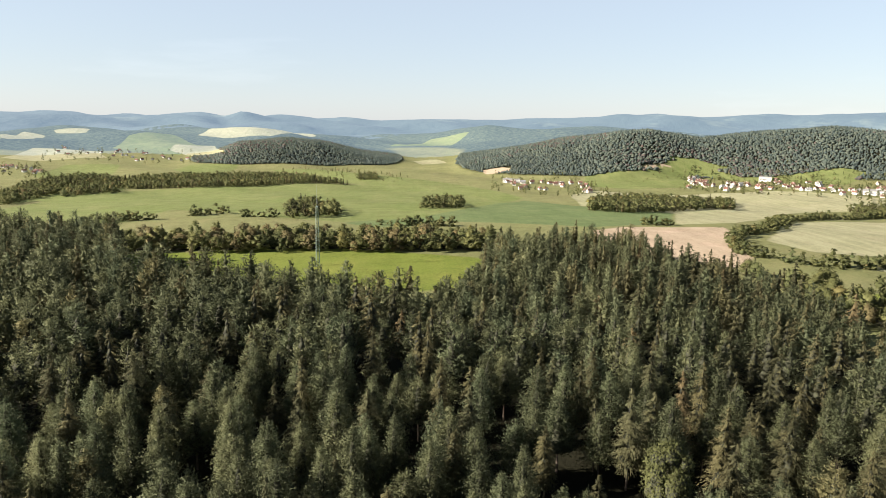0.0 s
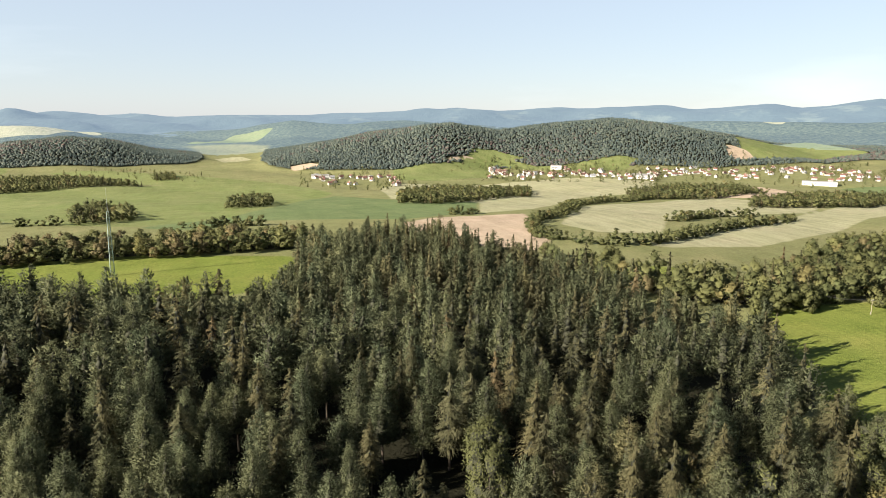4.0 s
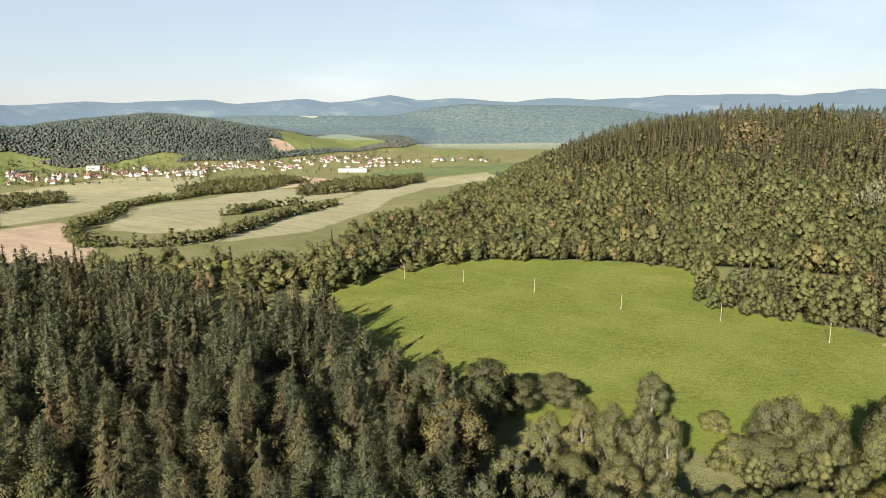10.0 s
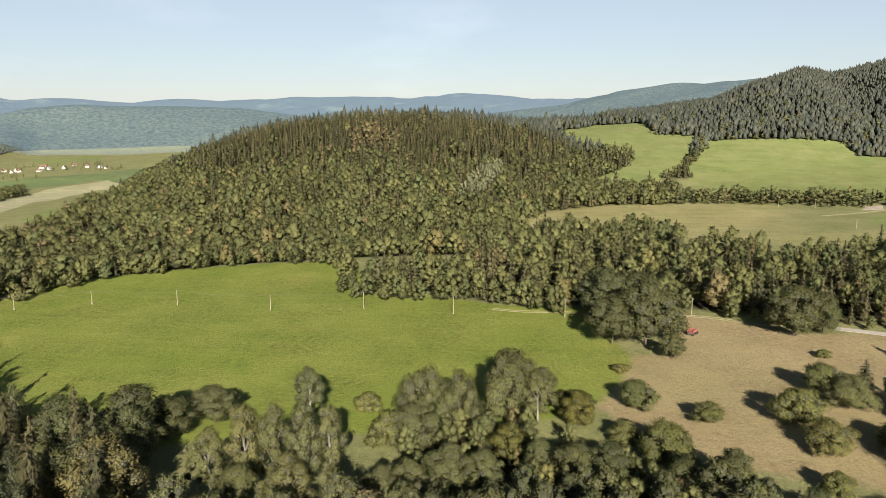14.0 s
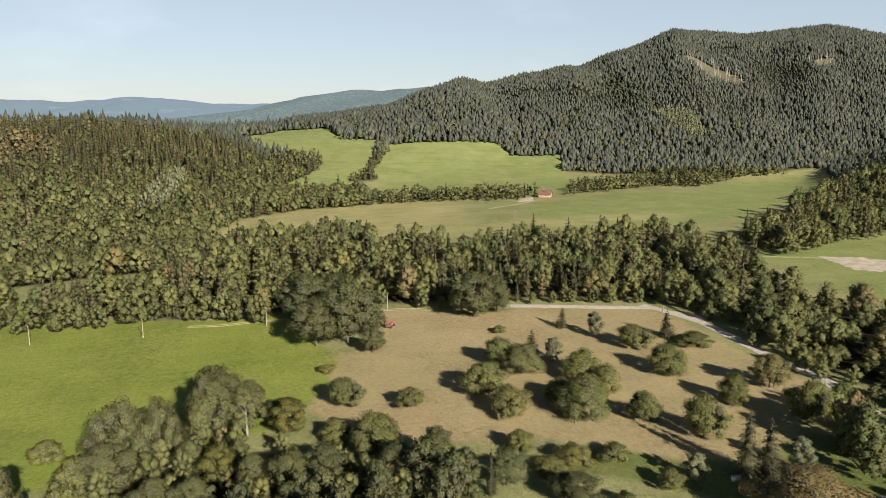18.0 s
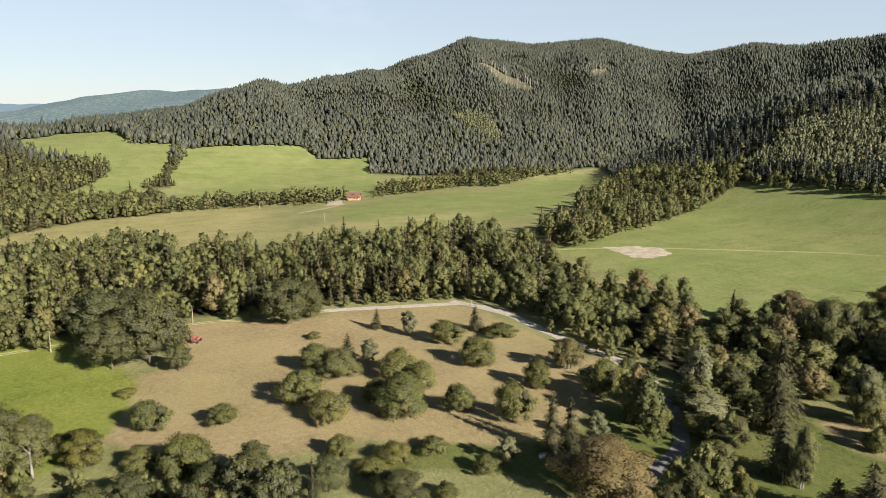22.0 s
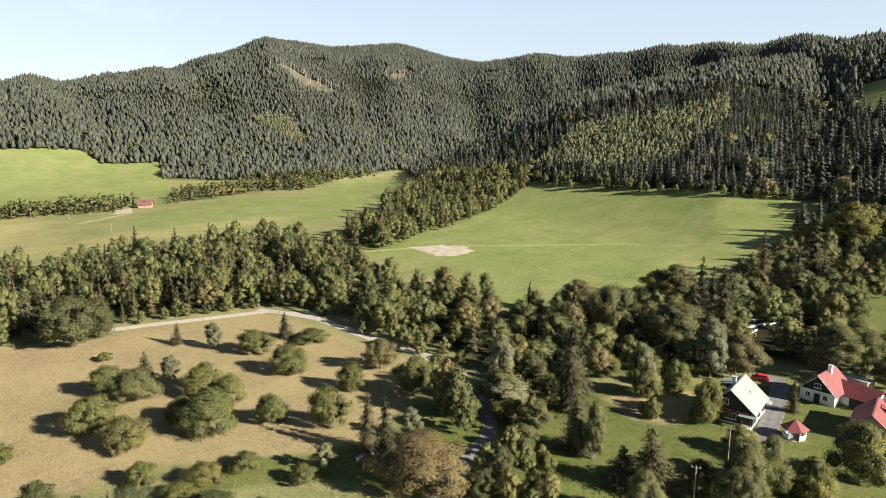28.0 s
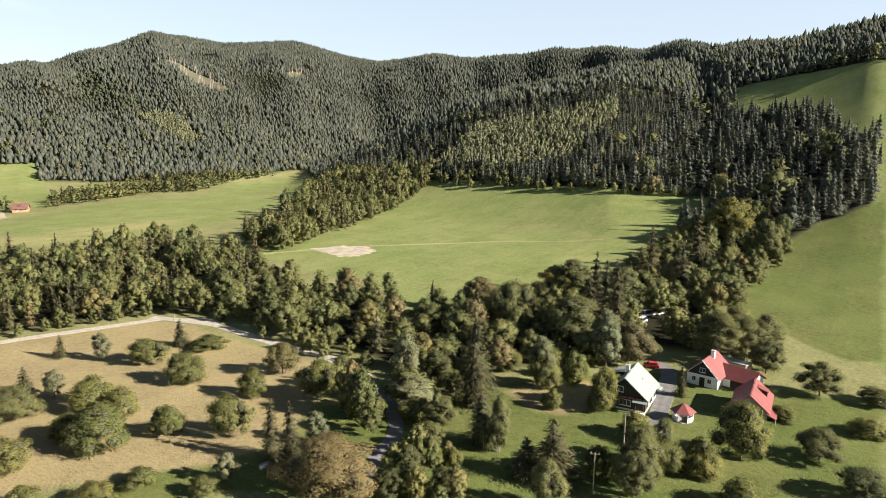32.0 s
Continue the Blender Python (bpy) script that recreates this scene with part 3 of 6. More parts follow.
def sprays(rng, pts, out, size, face, slim=0.7, jitter=0.4, round_off=None):
    """Pointed sprays of foliage at pts, growing along out and facing along face: one triangle each, shaded as a part of the crown's rounding."""
    n = len(pts)
    d = unit(out + rng.normal(0, jitter, (n, 3)))
    side = unit(np.cross(d, face + rng.normal(0, jitter, (n, 3))))
    s = size * rng.uniform(0.7, 1.35, (n, 1))
    normal = np.cross(side, d)
    if round_off is None:
        round_off = face
    side = side * np.where((normal * round_off).sum(1, keepdims=True) < 0, -1, 1)
    v = np.stack([pts - d * s * 0.4 - side * s * slim * 0.5, pts - d * s * 0.4 + side * s * slim * 0.5, pts + d * s * 0.6], 1).reshape(-1, 3)
    return np.hstack([v, np.repeat(unit(round_off), 3, axis=0)]), np.arange(n * 3).reshape(n, 3)


def rounded(v, centre, up=0.0):
    """Adds to the corners of a body their directions from its centre."""
    return np.hstack([v, unit(unit(v - np.asarray(centre, float)) + np.array([0, 0, up]))])


def merge(parts):
    vs, fs, o = [], [], 0
    for v, f in parts:
        vs.append(v)
        f = with_slot(f)
        fs.append(f + np.array([o, o, o, 0]))
        o += len(v)
    return np.concatenate(vs), np.concatenate(fs)


def with_slot(f, slot=0):
    """Faces with the number of their material as a fourth column."""
    return f if f.shape[1] == 4 else np.column_stack([f, np.full(len(f), slot)])


def lathe(profile, sides, rng=None, rough=0.0):
    """A closed tapered body: profile of (radius, height)."""
    a = np.arange(sides) / sides * 2 * np.pi
    p = np.array(profile, float)
    rad = p[:, :1] * np.ones(sides)
    if rng is not None:
        rad = rad * rng.uniform(1 - rough, 1 + rough, rad.shape)
    v = np.stack([rad * np.cos(a), rad * np.sin(a), p[:, 1:] * np.ones(sides)], -1).reshape(-1, 3)
    f = []
    for k in range(len(p) - 1):
        for j in range(sides):
            q = [k * sides + j, k * sides + (j + 1) % sides, (k + 1) * sides + (j + 1) % sides, (k + 1) * sides + j]
            f += [q[:3], [q[0], q[2], q[3]]]
    return v, np.array(f)


def conifer(seed, n, height=18.0, radius=3.0, bare=0.12, droop=-0.25, blunt=0.5, size=1.0, top_heavy=0.62):
    """Crown of a spruce (boughs that droop) or a pine (boughs that end in rising tufts), round a dark core."""
    rng = np.random.default_rng(seed)
    pine = droop > 0
    fan = 20 if n > 1500 else 14 if n > 500 else 7 if n > 200 else 4 if n > 60 else 2
    nb = max(6, 2 * n // fan)
    u = 1 - rng.uniform(0.004, 1, nb) ** top_heavy
    whorl = max(5, int(height / 1.25))
    u = np.clip((np.floor(u * whorl) + 0.5 + rng.normal(0, 0.30 if pine else 0.15, nb)) / whorl, 0, 0.985)
    a = rng.uniform(0, 2 * np.pi, nb)
    lean = 1 + 0.20 * np.sin(a + seed * 1.7) + 0.12 * np.sin(3 * a + u * 9 + seed)
    reach = radius * ((1 - u) ** blunt) * rng.uniform(0.50, 1.22, nb) * lean
    z = height * (bare + (1 - bare) * u)
    m = nb * fan
    k = rng.uniform(0.50, 1.0, m) ** 0.6 if pine else rng.uniform(0.18, 1.0, m) ** 0.75
    r = np.repeat(reach, fan) * k
    a2 = np.repeat(a, fan) + rng.normal(0, 0.30 if pine else 0.17, m)
    zz = np.repeat(z, fan) + droop * r * k * 0.8 + rng.normal(0, 0.42 if pine else 0.12, m)
    rise = np.full(m, 0.55) if pine else np.full(m, droop - 0.15)
    out = np.stack([np.cos(a2), np.sin(a2), rise], 1)
    face = np.stack([np.cos(a2) * 0.6, np.sin(a2) * 0.6, np.full(m, 0.8)], 1)
    pts = np.stack([r * np.cos(a2), r * np.sin(a2), zz], 1)
    puff = rng.normal(0, 0.40, (m, 3)) * np.repeat(0.5 + 0.28 * reach, fan)[:, None] if pine else np.zeros((m, 3))
    if pine:
        pts = np.stack([np.repeat(reach * np.cos(a), fan), np.repeat(reach * np.sin(a), fan), np.repeat(z + droop * reach * 0.8, fan)], 1) * [0.78, 0.78, 1] + puff
    s = size * 0.75 * (0.65 + 0.45 * (1 - np.repeat(u, fan)))[:, None]
    tilt = np.repeat(rng.normal(0, 0.34, (nb, 3)), fan, axis=0) + rng.normal(0, 0.16, (m, 3))
    shade = np.stack([np.cos(a2), np.sin(a2), np.full(m, 0.30)], 1) * (0.75 if pine else 1.0) + tilt + puff * (2.1 / (0.3 + radius * 0.28))
    parts = [sprays(rng, pts, out, s, face, 0.42 if pine else 0.36, 0.60 if pine else 0.30, shade)]
    # core tiers; in the fuller crowns their dark colour paints the inner shade
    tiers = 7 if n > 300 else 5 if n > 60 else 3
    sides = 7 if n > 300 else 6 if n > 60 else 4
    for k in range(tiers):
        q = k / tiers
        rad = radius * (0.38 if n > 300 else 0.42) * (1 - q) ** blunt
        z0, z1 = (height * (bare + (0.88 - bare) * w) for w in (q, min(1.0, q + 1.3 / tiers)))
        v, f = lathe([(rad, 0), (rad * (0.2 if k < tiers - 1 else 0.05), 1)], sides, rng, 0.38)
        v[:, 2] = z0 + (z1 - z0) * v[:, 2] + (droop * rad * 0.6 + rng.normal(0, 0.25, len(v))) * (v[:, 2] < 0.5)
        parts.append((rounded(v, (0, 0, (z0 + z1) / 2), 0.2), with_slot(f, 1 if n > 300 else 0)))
    m = 14 if n > 60 else 5
    h = rng.uniform(0.86, 0.985, m)
    tips = np.stack([rng.normal(0, 0.12, m), rng.normal(0, 0.12, m), height * h], 1)
    parts.append(sprays(rng, tips, np.tile([0.0, 0.0, 1.0], (m, 1)), size * 0.7, rng.normal(0, 1, (m, 3)), 0.45, 0.5, tips * [1, 1, 0] * 6 + [0, 0, 0.3]))
    return merge(parts)


def spike_tree(seed, height=9.5, radius=3.1):
    """The least conifer, for the mountain: one ragged cone."""
    rng = np.random.default_rng(seed)
    a = np.arange(5) / 5 * 2 * np.pi + rng.uniform(0, 1)
    rad = radius * rng.uniform(0.65, 1.25, 5)
    v = np.concatenate([np.stack([rad * np.cos(a), rad * np.sin(a), rng.uniform(0.5, 2.0, 5)], 1), [[0, 0, height]]])
    return rounded(v, (0, 0, height * 0.3), 0.1), np.array([[k, (k + 1) % 5, 5] for k in range(5)])


def dome_tree(seed, height=9.0, radius=3.8):
    """The least broadleaved tree, for hills across the valley: one ragged dome."""
    rng = np.random.default_rng(seed)
    v, f = lathe([(radius * 0.8, 0.5), (radius, height * 0.5), (0.3, height)], 5, rng, 0.3)
    return rounded(v, (0, 0, height * 0.4), 0.1), f


def leafy(seed, n, height=11.0, radius=4.0, trunk=0.2, lobes=7, size=0.9, tall=1.0, weep=0.0):
    """Crown of a broadleaved tree: boughs of leaf clumps round the limbs, uneven in outline, with gaps between them."""
    rng = np.random.default_rng(seed)
    zc = height * (trunk + 1) / 2
    half = height * (1 - trunk) / 2
    clumps = lobes * 3 if n > 1000 else int(lobes * 1.6) if lobes > 4 else lobes + 1
    a = rng.uniform(0, 0.9, clumps) + np.arange(clumps) * 2.39996
    k = np.linspace(-0.85, 0.88, clumps) + rng.normal(0, 0.05, clumps)
    wide = np.sqrt(np.clip(1 - (k + 0.12) ** 2, 0.05, 1)) * np.where(k > 0, 1 - 0.22 * k, 1)
    wave = 1 + 0.20 * np.sin(2 * a + seed) + 0.14 * np.sin(3 * a + 4 * k + seed * 2.3)
    spread = radius * 0.74 * wide * wave * rng.uniform(0.55, 1.05, clumps)
    c = np.stack([spread * np.cos(a), spread * np.sin(a), zc + k * half * 0.80 + rng.normal(0, 0.05, clumps) * half], 1)
    share = (0.20, 0.36) if clumps > 24 else (0.27, 0.46) if clumps > 9 else (0.42, 0.60)
    rad = radius * rng.uniform(*share, (clumps, 1)) * rng.uniform(0.8, 1.2, (clumps, 3))
    rad[:, 2] *= tall * (0.85 + 0.5 * weep) * np.clip(half / radius, 0.7, 1.2)
    m = 2 * n
    which = rng.choice(clumps, m, p=rad[:, 0] ** 2 / (rad[:, 0] ** 2).sum())
    d = rng.normal(0, 1, (m, 3))
    away = (c[which] - np.array([0, 0, zc - half * 0.3])) / np.array([radius, radius, half])
    d = unit(d + away * 0.9 + np.array([0, 0, 0.25]))
    pts = c[which] + d * rad[which] * (0.62 + 0.58 * rng.uniform(0, 1, (m, 1)) ** 1.3)
    along = d * 0.8 + rng.normal(0, 0.7, (m, 3)) + np.array([0, 0, -0.25 - weep * 1.6])
    own = 0.75 if n > 300 else 0.45
    shade = d * own + away * (1.25 - own) + np.array([0, 0, 0.05]) + rng.normal(0, 0.20, (m, 3))
    parts = [sprays(rng, pts, unit(along), size * 0.72, d + np.array([0, 0, 0.3]), 0.72 - 0.25 * weep, 0.38, shade)]
    # clump cores; in the fullest crowns coloured dark for the shade inside
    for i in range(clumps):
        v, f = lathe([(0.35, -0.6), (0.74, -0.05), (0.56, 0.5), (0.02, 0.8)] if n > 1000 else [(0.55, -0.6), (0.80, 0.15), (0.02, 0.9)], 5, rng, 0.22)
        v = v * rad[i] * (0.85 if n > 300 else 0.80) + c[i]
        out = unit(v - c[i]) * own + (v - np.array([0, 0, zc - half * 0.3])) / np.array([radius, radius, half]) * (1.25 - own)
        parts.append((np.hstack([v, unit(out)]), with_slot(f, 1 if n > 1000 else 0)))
    return merge(parts)


def stem(height, radius):
    return lathe([(radius, -0.6), (radius * 0.75, height * 0.3), (radius * 0.4, height * 0.75), (radius * 0.08, height)], 6)


def limbs(seed, height, radius, n=6, foot=0.25):
    """Trunk with rising limbs."""
    rng = np.random.default_rng(seed)
    parts = [stem(height * 0.85, 0.018 * height)]
    for i in range(n):
        a = i * 2.4 + rng.uniform(-0.4, 0.4)
        z0 = height * (foot + 0.4 * i / n)
        v, f = lathe([(0.009 * height, 0), (0.002 * height, 1)], 4)
        tip = np.array([math.cos(a) * radius * 0.6, math.sin(a) * radius * 0.6, height * 0.25])
        v = v * [1, 1, 0] + np.array([0, 0, z0]) + v[:, 2:] * tip
        parts.append((v, f))
    return merge(parts)


def shaded_round(me, normals):
    me.polygons.foreach_set("use_smooth", np.ones(len(me.polygons), bool))
    me.normals_split_custom_set_from_vertices(normals.astype(np.float32))


def to_mesh(name, v, f, material):
    me = bpy.data.meshes.new(name)
    f = with_slot(f)
    me.from_pydata(v[:, :3].tolist(), [], f[:, :3].tolist())
    me.materials.append(material)
    me.materials.append(TWIG_SHADE)
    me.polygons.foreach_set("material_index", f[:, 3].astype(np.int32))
    if v.shape[1] == 6:
        shaded_round(me, v[:, 3:])
    return me


def planted(name, placements, templates, material, label, category, squash=None):
    """Many trees joined in one mesh. placements: rows x, y, scale across, scale up."""
    rng = np.random.default_rng(len(placements))
    p = np.asarray(placements, float)
    if not len(p):
        return
    z = terrain(p[:, 0], p[:, 1])
    vs, ns, fs, ts, ms, o = [], [], [], [], [], 0
    kind = rng.integers(0, len(templates), len(p))
    for k, (v, f) in enumerate(templates):
        i = np.nonzero(kind == k)[0]
        if not len(i):
            continue
        a = rng.uniform(0, 2 * np.pi, len(i))
        ca, sa, s, up = np.cos(a)[:, None], np.sin(a)[:, None], p[i, 2][:, None], p[i, 3][:, None]
        w = np.stack([(v[:, 0] * ca - v[:, 1] * sa) * s + p[i, 0][:, None], (v[:, 0] * sa + v[:, 1] * ca) * s + p[i, 1][:, None],
                      v[:, 2] * up + z[i][:, None]], -1)
        vs.append(w.reshape(-1, 3))
        if v.shape[1] == 6:
            ns.append(np.stack([v[:, 3] * ca - v[:, 4] * sa, v[:, 3] * sa + v[:, 4] * ca, v[:, 5] + 0 * ca], -1).reshape(-1, 3))
        f = with_slot(f)
        ms.append(np.tile(f[:, 3], len(i)))
        f = f[:, :3]
        fs.append((f[None] + (np.arange(len(i)) * len(v))[:, None, None]).reshape(-1, 3) + o)
        ts.append(np.repeat(rng.uniform(0, 1, len(i)), len(v)))
        o += len(i) * len(v)
    v, f, t = np.concatenate(vs).astype(np.float32), np.concatenate(fs).astype(np.int32), np.concatenate(ts).astype(np.float32)
    me = bpy.data.meshes.new(name)
    me.vertices.add(len(v))
    me.vertices.foreach_set("co", v.ravel())
    me.loops.add(f.size)
    me.loops.foreach_set("vertex_index", f.ravel())
    me.polygons.add(len(f))
    me.polygons.foreach_set("loop_start", np.arange(0, f.size, 3, dtype=np.int32))
    me.update(calc_edges=True)
    me.attributes.new("tint", "FLOAT", "POINT").data.foreach_set("value", t)
    me.materials.append(material)
    me.materials.append(TWIG_SHADE)
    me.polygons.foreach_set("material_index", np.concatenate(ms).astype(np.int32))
    if ns:
        shaded_round(me, np.concatenate(ns))
    return tagged(new(name, me), label, category, kind="stuff")


def scattered(seed, poly_or_test, box, step, jitter=0.42):
    """Points on a jittered grid for which the test is positive."""
    rng = np.random.default_rng(seed)
    x0, y0, x1, y1 = box
    gx, gy = np.meshgrid(np.arange(x0, x1, step), np.arange(y0, y1, step * 0.87))
    gx = gx + (np.arange(gx.shape[0]) % 2)[:, None] * step / 2
    x = (gx + rng.uniform(-jitter, jitter, gx.shape) * step).ravel()
    y = (gy + rng.uniform(-jitter, jitter, gy.shape) * step).ravel()
    az = bearing(x, y)
    seen = (az > -40) & (az < 186)
    x, y = x[seen], y[seen]
    t = poly_or_test(x, y)
    return x[t > 0], y[t > 0], rng


TREE_GROUP = {}


def tree_kind(name, crown, trunk, leaf, bark, label, group):
    """One tree with its parts at the world's origin, to be copied."""
    e = new(name)
    tagged(e, label, "tree", group)
    for part_name, (v, f), mat in (("trunk", trunk, bark), ("crown", crown, leaf)):
        ob = new(part_name, to_mesh(part_name, v, f, mat))
        ob.parent = e
    return e


def plant(kind, x, y, across=1.0, up=None, turn=0.0, tilt=0.0):
    z = float(terrain(x, y))
    m = pose(x, y, z, tilt, 0, turn)
    first = kind.get("placed")
    up = up or across
    if first is None:
        ob = kind
        kind["placed"] = 1
        ob.matrix_basis = m @ Matrix.Diagonal((across, across, up, 1))
        return ob
    ob = copy_thing(kind, m)
    if "placed" in ob:
        del ob["placed"]
    ob.matrix_basis = m @ Matrix.Diagonal((across, across, up, 1))
    return ob


# conifer forest below the camera: the nearest trees singly, the rest joined
x, y, rng = scattered(11, lambda x, y: inside(WOODS["conifer"], x, y), (-330, -40, 260, 460), 6.6, 0.47)
r = np.hypot(x, y)
keep = (r > 36)
for gx_, gy_, g_r in (((20, 92, 6.5), (28, 102, 5.0), (24, 98, 6.0), (24, 91, 6.0), (88, 106, 4.0), (-10, 149, 4.0), (22, 120, 4.0), (0, 113, 6.0), (12, 115, 5.0), (15, 96, 6.0), (32, 90, 7.0), (5, 135, 4.0), (49, 93, 4.0))):
    keep &= np.hypot(x - gx_, y - gy_) > g_r
keep &= rng.uniform(0, 1, len(x)) > 0.03
x, y, r = x[keep], y[keep], r[keep]
order = np.argsort(r)
x, y, r = x[order], y[order], r[order]
pine_share = np.interp(bearing(x, y), [8, 16, 26, 34], [0.82, 0.58, 0.5, 0.6])
is_pine = rng.uniform(0, 1, len(x)) < pine_share
wide, tall = rng.uniform(0.66, 1.06, len(x)), rng.uniform(0.74, 1.04, len(x))
wide = np.where(is_pine, wide * 0.90, wide)
grown_up = 1 + (np.interp(bearing(x, y), [-40, -4, 7], [1.30, 1.18, 1.0]) - 1) * ease(120, 170, r)
wide, tall = wide * grown_up ** 1.3, tall * grown_up
spruces = [tree_kind("spruce_tree", conifer(20 + k, 2500, 18, 4.2, 0.25, -0.34, 0.72, 0.76, 0.74), stem(17, 0.22), SPRUCE, BARK, "dark green spruce in dense mixed conifer forest", "conifers of the near forest") for k in range(4)]
pines = [tree_kind("pine_tree", conifer(40 + k, 2500, 17, 4.4, 0.30, 0.14, 0.62, 0.68, 0.70), stem(16, 0.24), PINE, BARK, "grey-green pine with rounded top in dense forest", "conifers of the near forest") for k in range(4)]
for i in range(300):
    k = (pines if is_pine[i] else spruces)[int(rng.integers(0, 4))]
    plant(k, x[i], y[i], wide[i], tall[i], rng.uniform(0, 360), rng.uniform(-2, 2))
rest = np.stack([x, y, wide, tall], 1)[300:]
far_off, pine_rest = r[300:] > 175, is_pine[300:]
for far_flag, n, size in ((False, 600, 1.05), (True, 300, 1.4)):
    for pine_flag, mat, nm in ((False, SPRUCE, "spruce"), (True, PINE, "pine")):
        tpl = [conifer(60 + k, n, 17 if pine_flag else 18, 4.7 if pine_flag else 4.4, 0.4 if pine_flag else 0.3, 0.12 if pine_flag else -0.30, 0.56 if pine_flag else 0.66, size, 0.75) for k in range(5)]
        planted("%s_forest" % nm, rest[(far_off == far_flag) & (pine_rest == pine_flag)], tpl, mat, "dense %s forest in low sun, dark between the crowns" % nm, "forest")


def mixed_wood(seed, name, poly, step, share, n, size, scale=1.0, label="mixed broadleaved wood", lobes=7, pale=0.22, rusty=0.02, rise=(0.85, 1.25)):
    """A wood of broadleaved trees with some conifers, paler trees and browning ones; a gap along the camera's line of
    sight keeps the vans in view.
    """
    box = (*poly.min(0), *poly.max(0))
    x, y, rng = scattered(seed, lambda x, y: np.minimum(inside(poly, x, y), np.hypot((x - 58) * 1.2, (y + 200) * 0.5) - 9), box, step)
    kind = np.searchsorted(np.cumsum([share, pale, rusty]), rng.uniform(0, 1, len(x)))
    s = rng.uniform(0.62, 1.3, len(x)) * scale
    rows = np.stack([x, y, s, s * rng.uniform(*rise, len(x))], 1)
    crowns = [leafy(seed + k, n, trunk=0.08, size=size, lobes=lobes) for k in range(6)]
    planted(name, rows[kind == 3], crowns, LEAF, label, "woodland")
    planted(name, rows[kind == 1], crowns, BIRCH, label + ", its paler trees", "woodland")
    planted(name, rows[kind == 2], crowns, RUST, label + ", its browning trees", "woodland")
    planted(name, rows[kind == 0], [conifer(seed + k, max(30, int(n * 0.6)), 12, 3.0, size=size * 1.15, blunt=0.6) for k in range(4)], SPRUCE, label + ", its conifers", "woodland")


mixed_wood(101, "roadside_wood", WOODS["belt"], 6.6, 0.50, 340, 0.92, 0.92, "mixed wood between the meadow and the upper pasture", 9, 0.22, rise=(0.75, 1.05))
mixed_wood(131, "brook_wood", WOODS["brook"], 8.2, 0.10, 600, 0.72, 0.98, "broadleaved wood along the brook and lane", 11, 0.16, 0.03, (0.58, 0.95))
mixed_wood(145, "lane_trees", WOODS["lane_front"], 5.2, 0.15, 420, 0.8, 0.72, "dark trees and bushes beside the lane", 11, 0.2, 0.04)
mixed_wood(161, "spur_wood", WOODS["spur"], 7.0, 0.3, 190, 1.15, 1.0, "belt of trees along the upper pasture")
mixed_wood(191, "field_edge_wood", WOODS["treeline"], 5.6, 0.08, 170, 1.1, 0.92, "autumn-tinged trees behind the green field", 7, 0.25, 0.22, (0.55, 0.9))
mixed_wood(221, "front_wood", WOODS["broadleaf_front"], 5.0, 0.06, 1050, 0.50, 0.80, "broadleaved thicket at the meadow's edge", 9, 0.32, 0.03)
mixed_wood(235, "thicket", WOODS["lane_thicket"], 4.6, 0.1, 420, 0.8, 0.5, "bushes and young trees beside the lane", 11, 0.3, 0.04)
mixed_wood(228, "thicket", WOODS["edge_thicket"], 4.8, 0.05, 600, 0.55, 0.52, "young trees and bushes between meadow and orchard", 9, 0.4, 0.05)
mixed_wood(241, "thicket", WOODS["yard_thicket"], 4.2, 0.0, 420, 0.8, 0.42, "leafy bushes where the lane meets the yard", 11, 0.3, 0.0)
mixed_wood(251, "valley_wood", WOODS["valley"], 6.4, 0.2, 130, 1.1, 0.92, "broadleaved wood in the dip behind the meadow", 5, 0.15, 0.03, (0.62, 0.95))


def edge_row(seed, line, spacing=5.0, scale=0.75, n=420, size=0.88, wide=2.0):
    """Trees and bushes along the edge of a wood, their crowns down to the grass."""
    rng = np.random.default_rng(seed)
    line = np.array(line, float)
    rows = []
    for p, q in zip(line[:-1], line[1:]):
        for u in np.arange(0, 1, spacing / np.hypot(*(q - p))):
            s = scale * rng.uniform(0.55, 1.2)
            rows.append((*(p + (q - p) * u + rng.normal(0, wide, 2)), s, s * rng.uniform(0.8, 1.15)))
    rows, pick = np.array(rows), rng.uniform(0, 1, len(rows))
    crowns = [leafy(seed + k, n, 11, 4.0, 0.0, 10, size) for k in range(4)]
    planted("wood_edge", rows[pick < 0.7], crowns, LEAF, "broadleaved trees and bushes along the wood's edge", "woodland")
    planted("wood_edge", rows[pick >= 0.7], crowns, BIRCH, "paler trees and bushes along the wood's edge", "woodland")


edge_row(12, [(221, 69), (213, 53), (218, 45), (220, 23), (210, 3), (208, -10)], 5.0, 0.8, 420, 0.9)
edge_row(22, [(151, 175), (162, 175), (194, 177), (221, 171), (240, 155), (260, 126), (268, 105), (269, 85), (226, 67), (223, 44)], 5.5, 0.75, 300, 1.05)
edge_row(32, [(178, -136), (161, -136), (137, -132), (117, -128)], 5.0, 0.55, 420, 0.8)
edge_row(42, [(209, -55), (206, -81), (203, -95), (192, -124)], 5.0, 0.6, 420, 0.85)
edge_row(52, [(252, -225), (269, -278), (298, -387), (314, -456)], 6.0, 0.6, 200, 1.2)
edge_row(62, [(302, -447), (238, -444), (149, -431), (94, -446)], 6.5, 0.7, 160, 1.4)
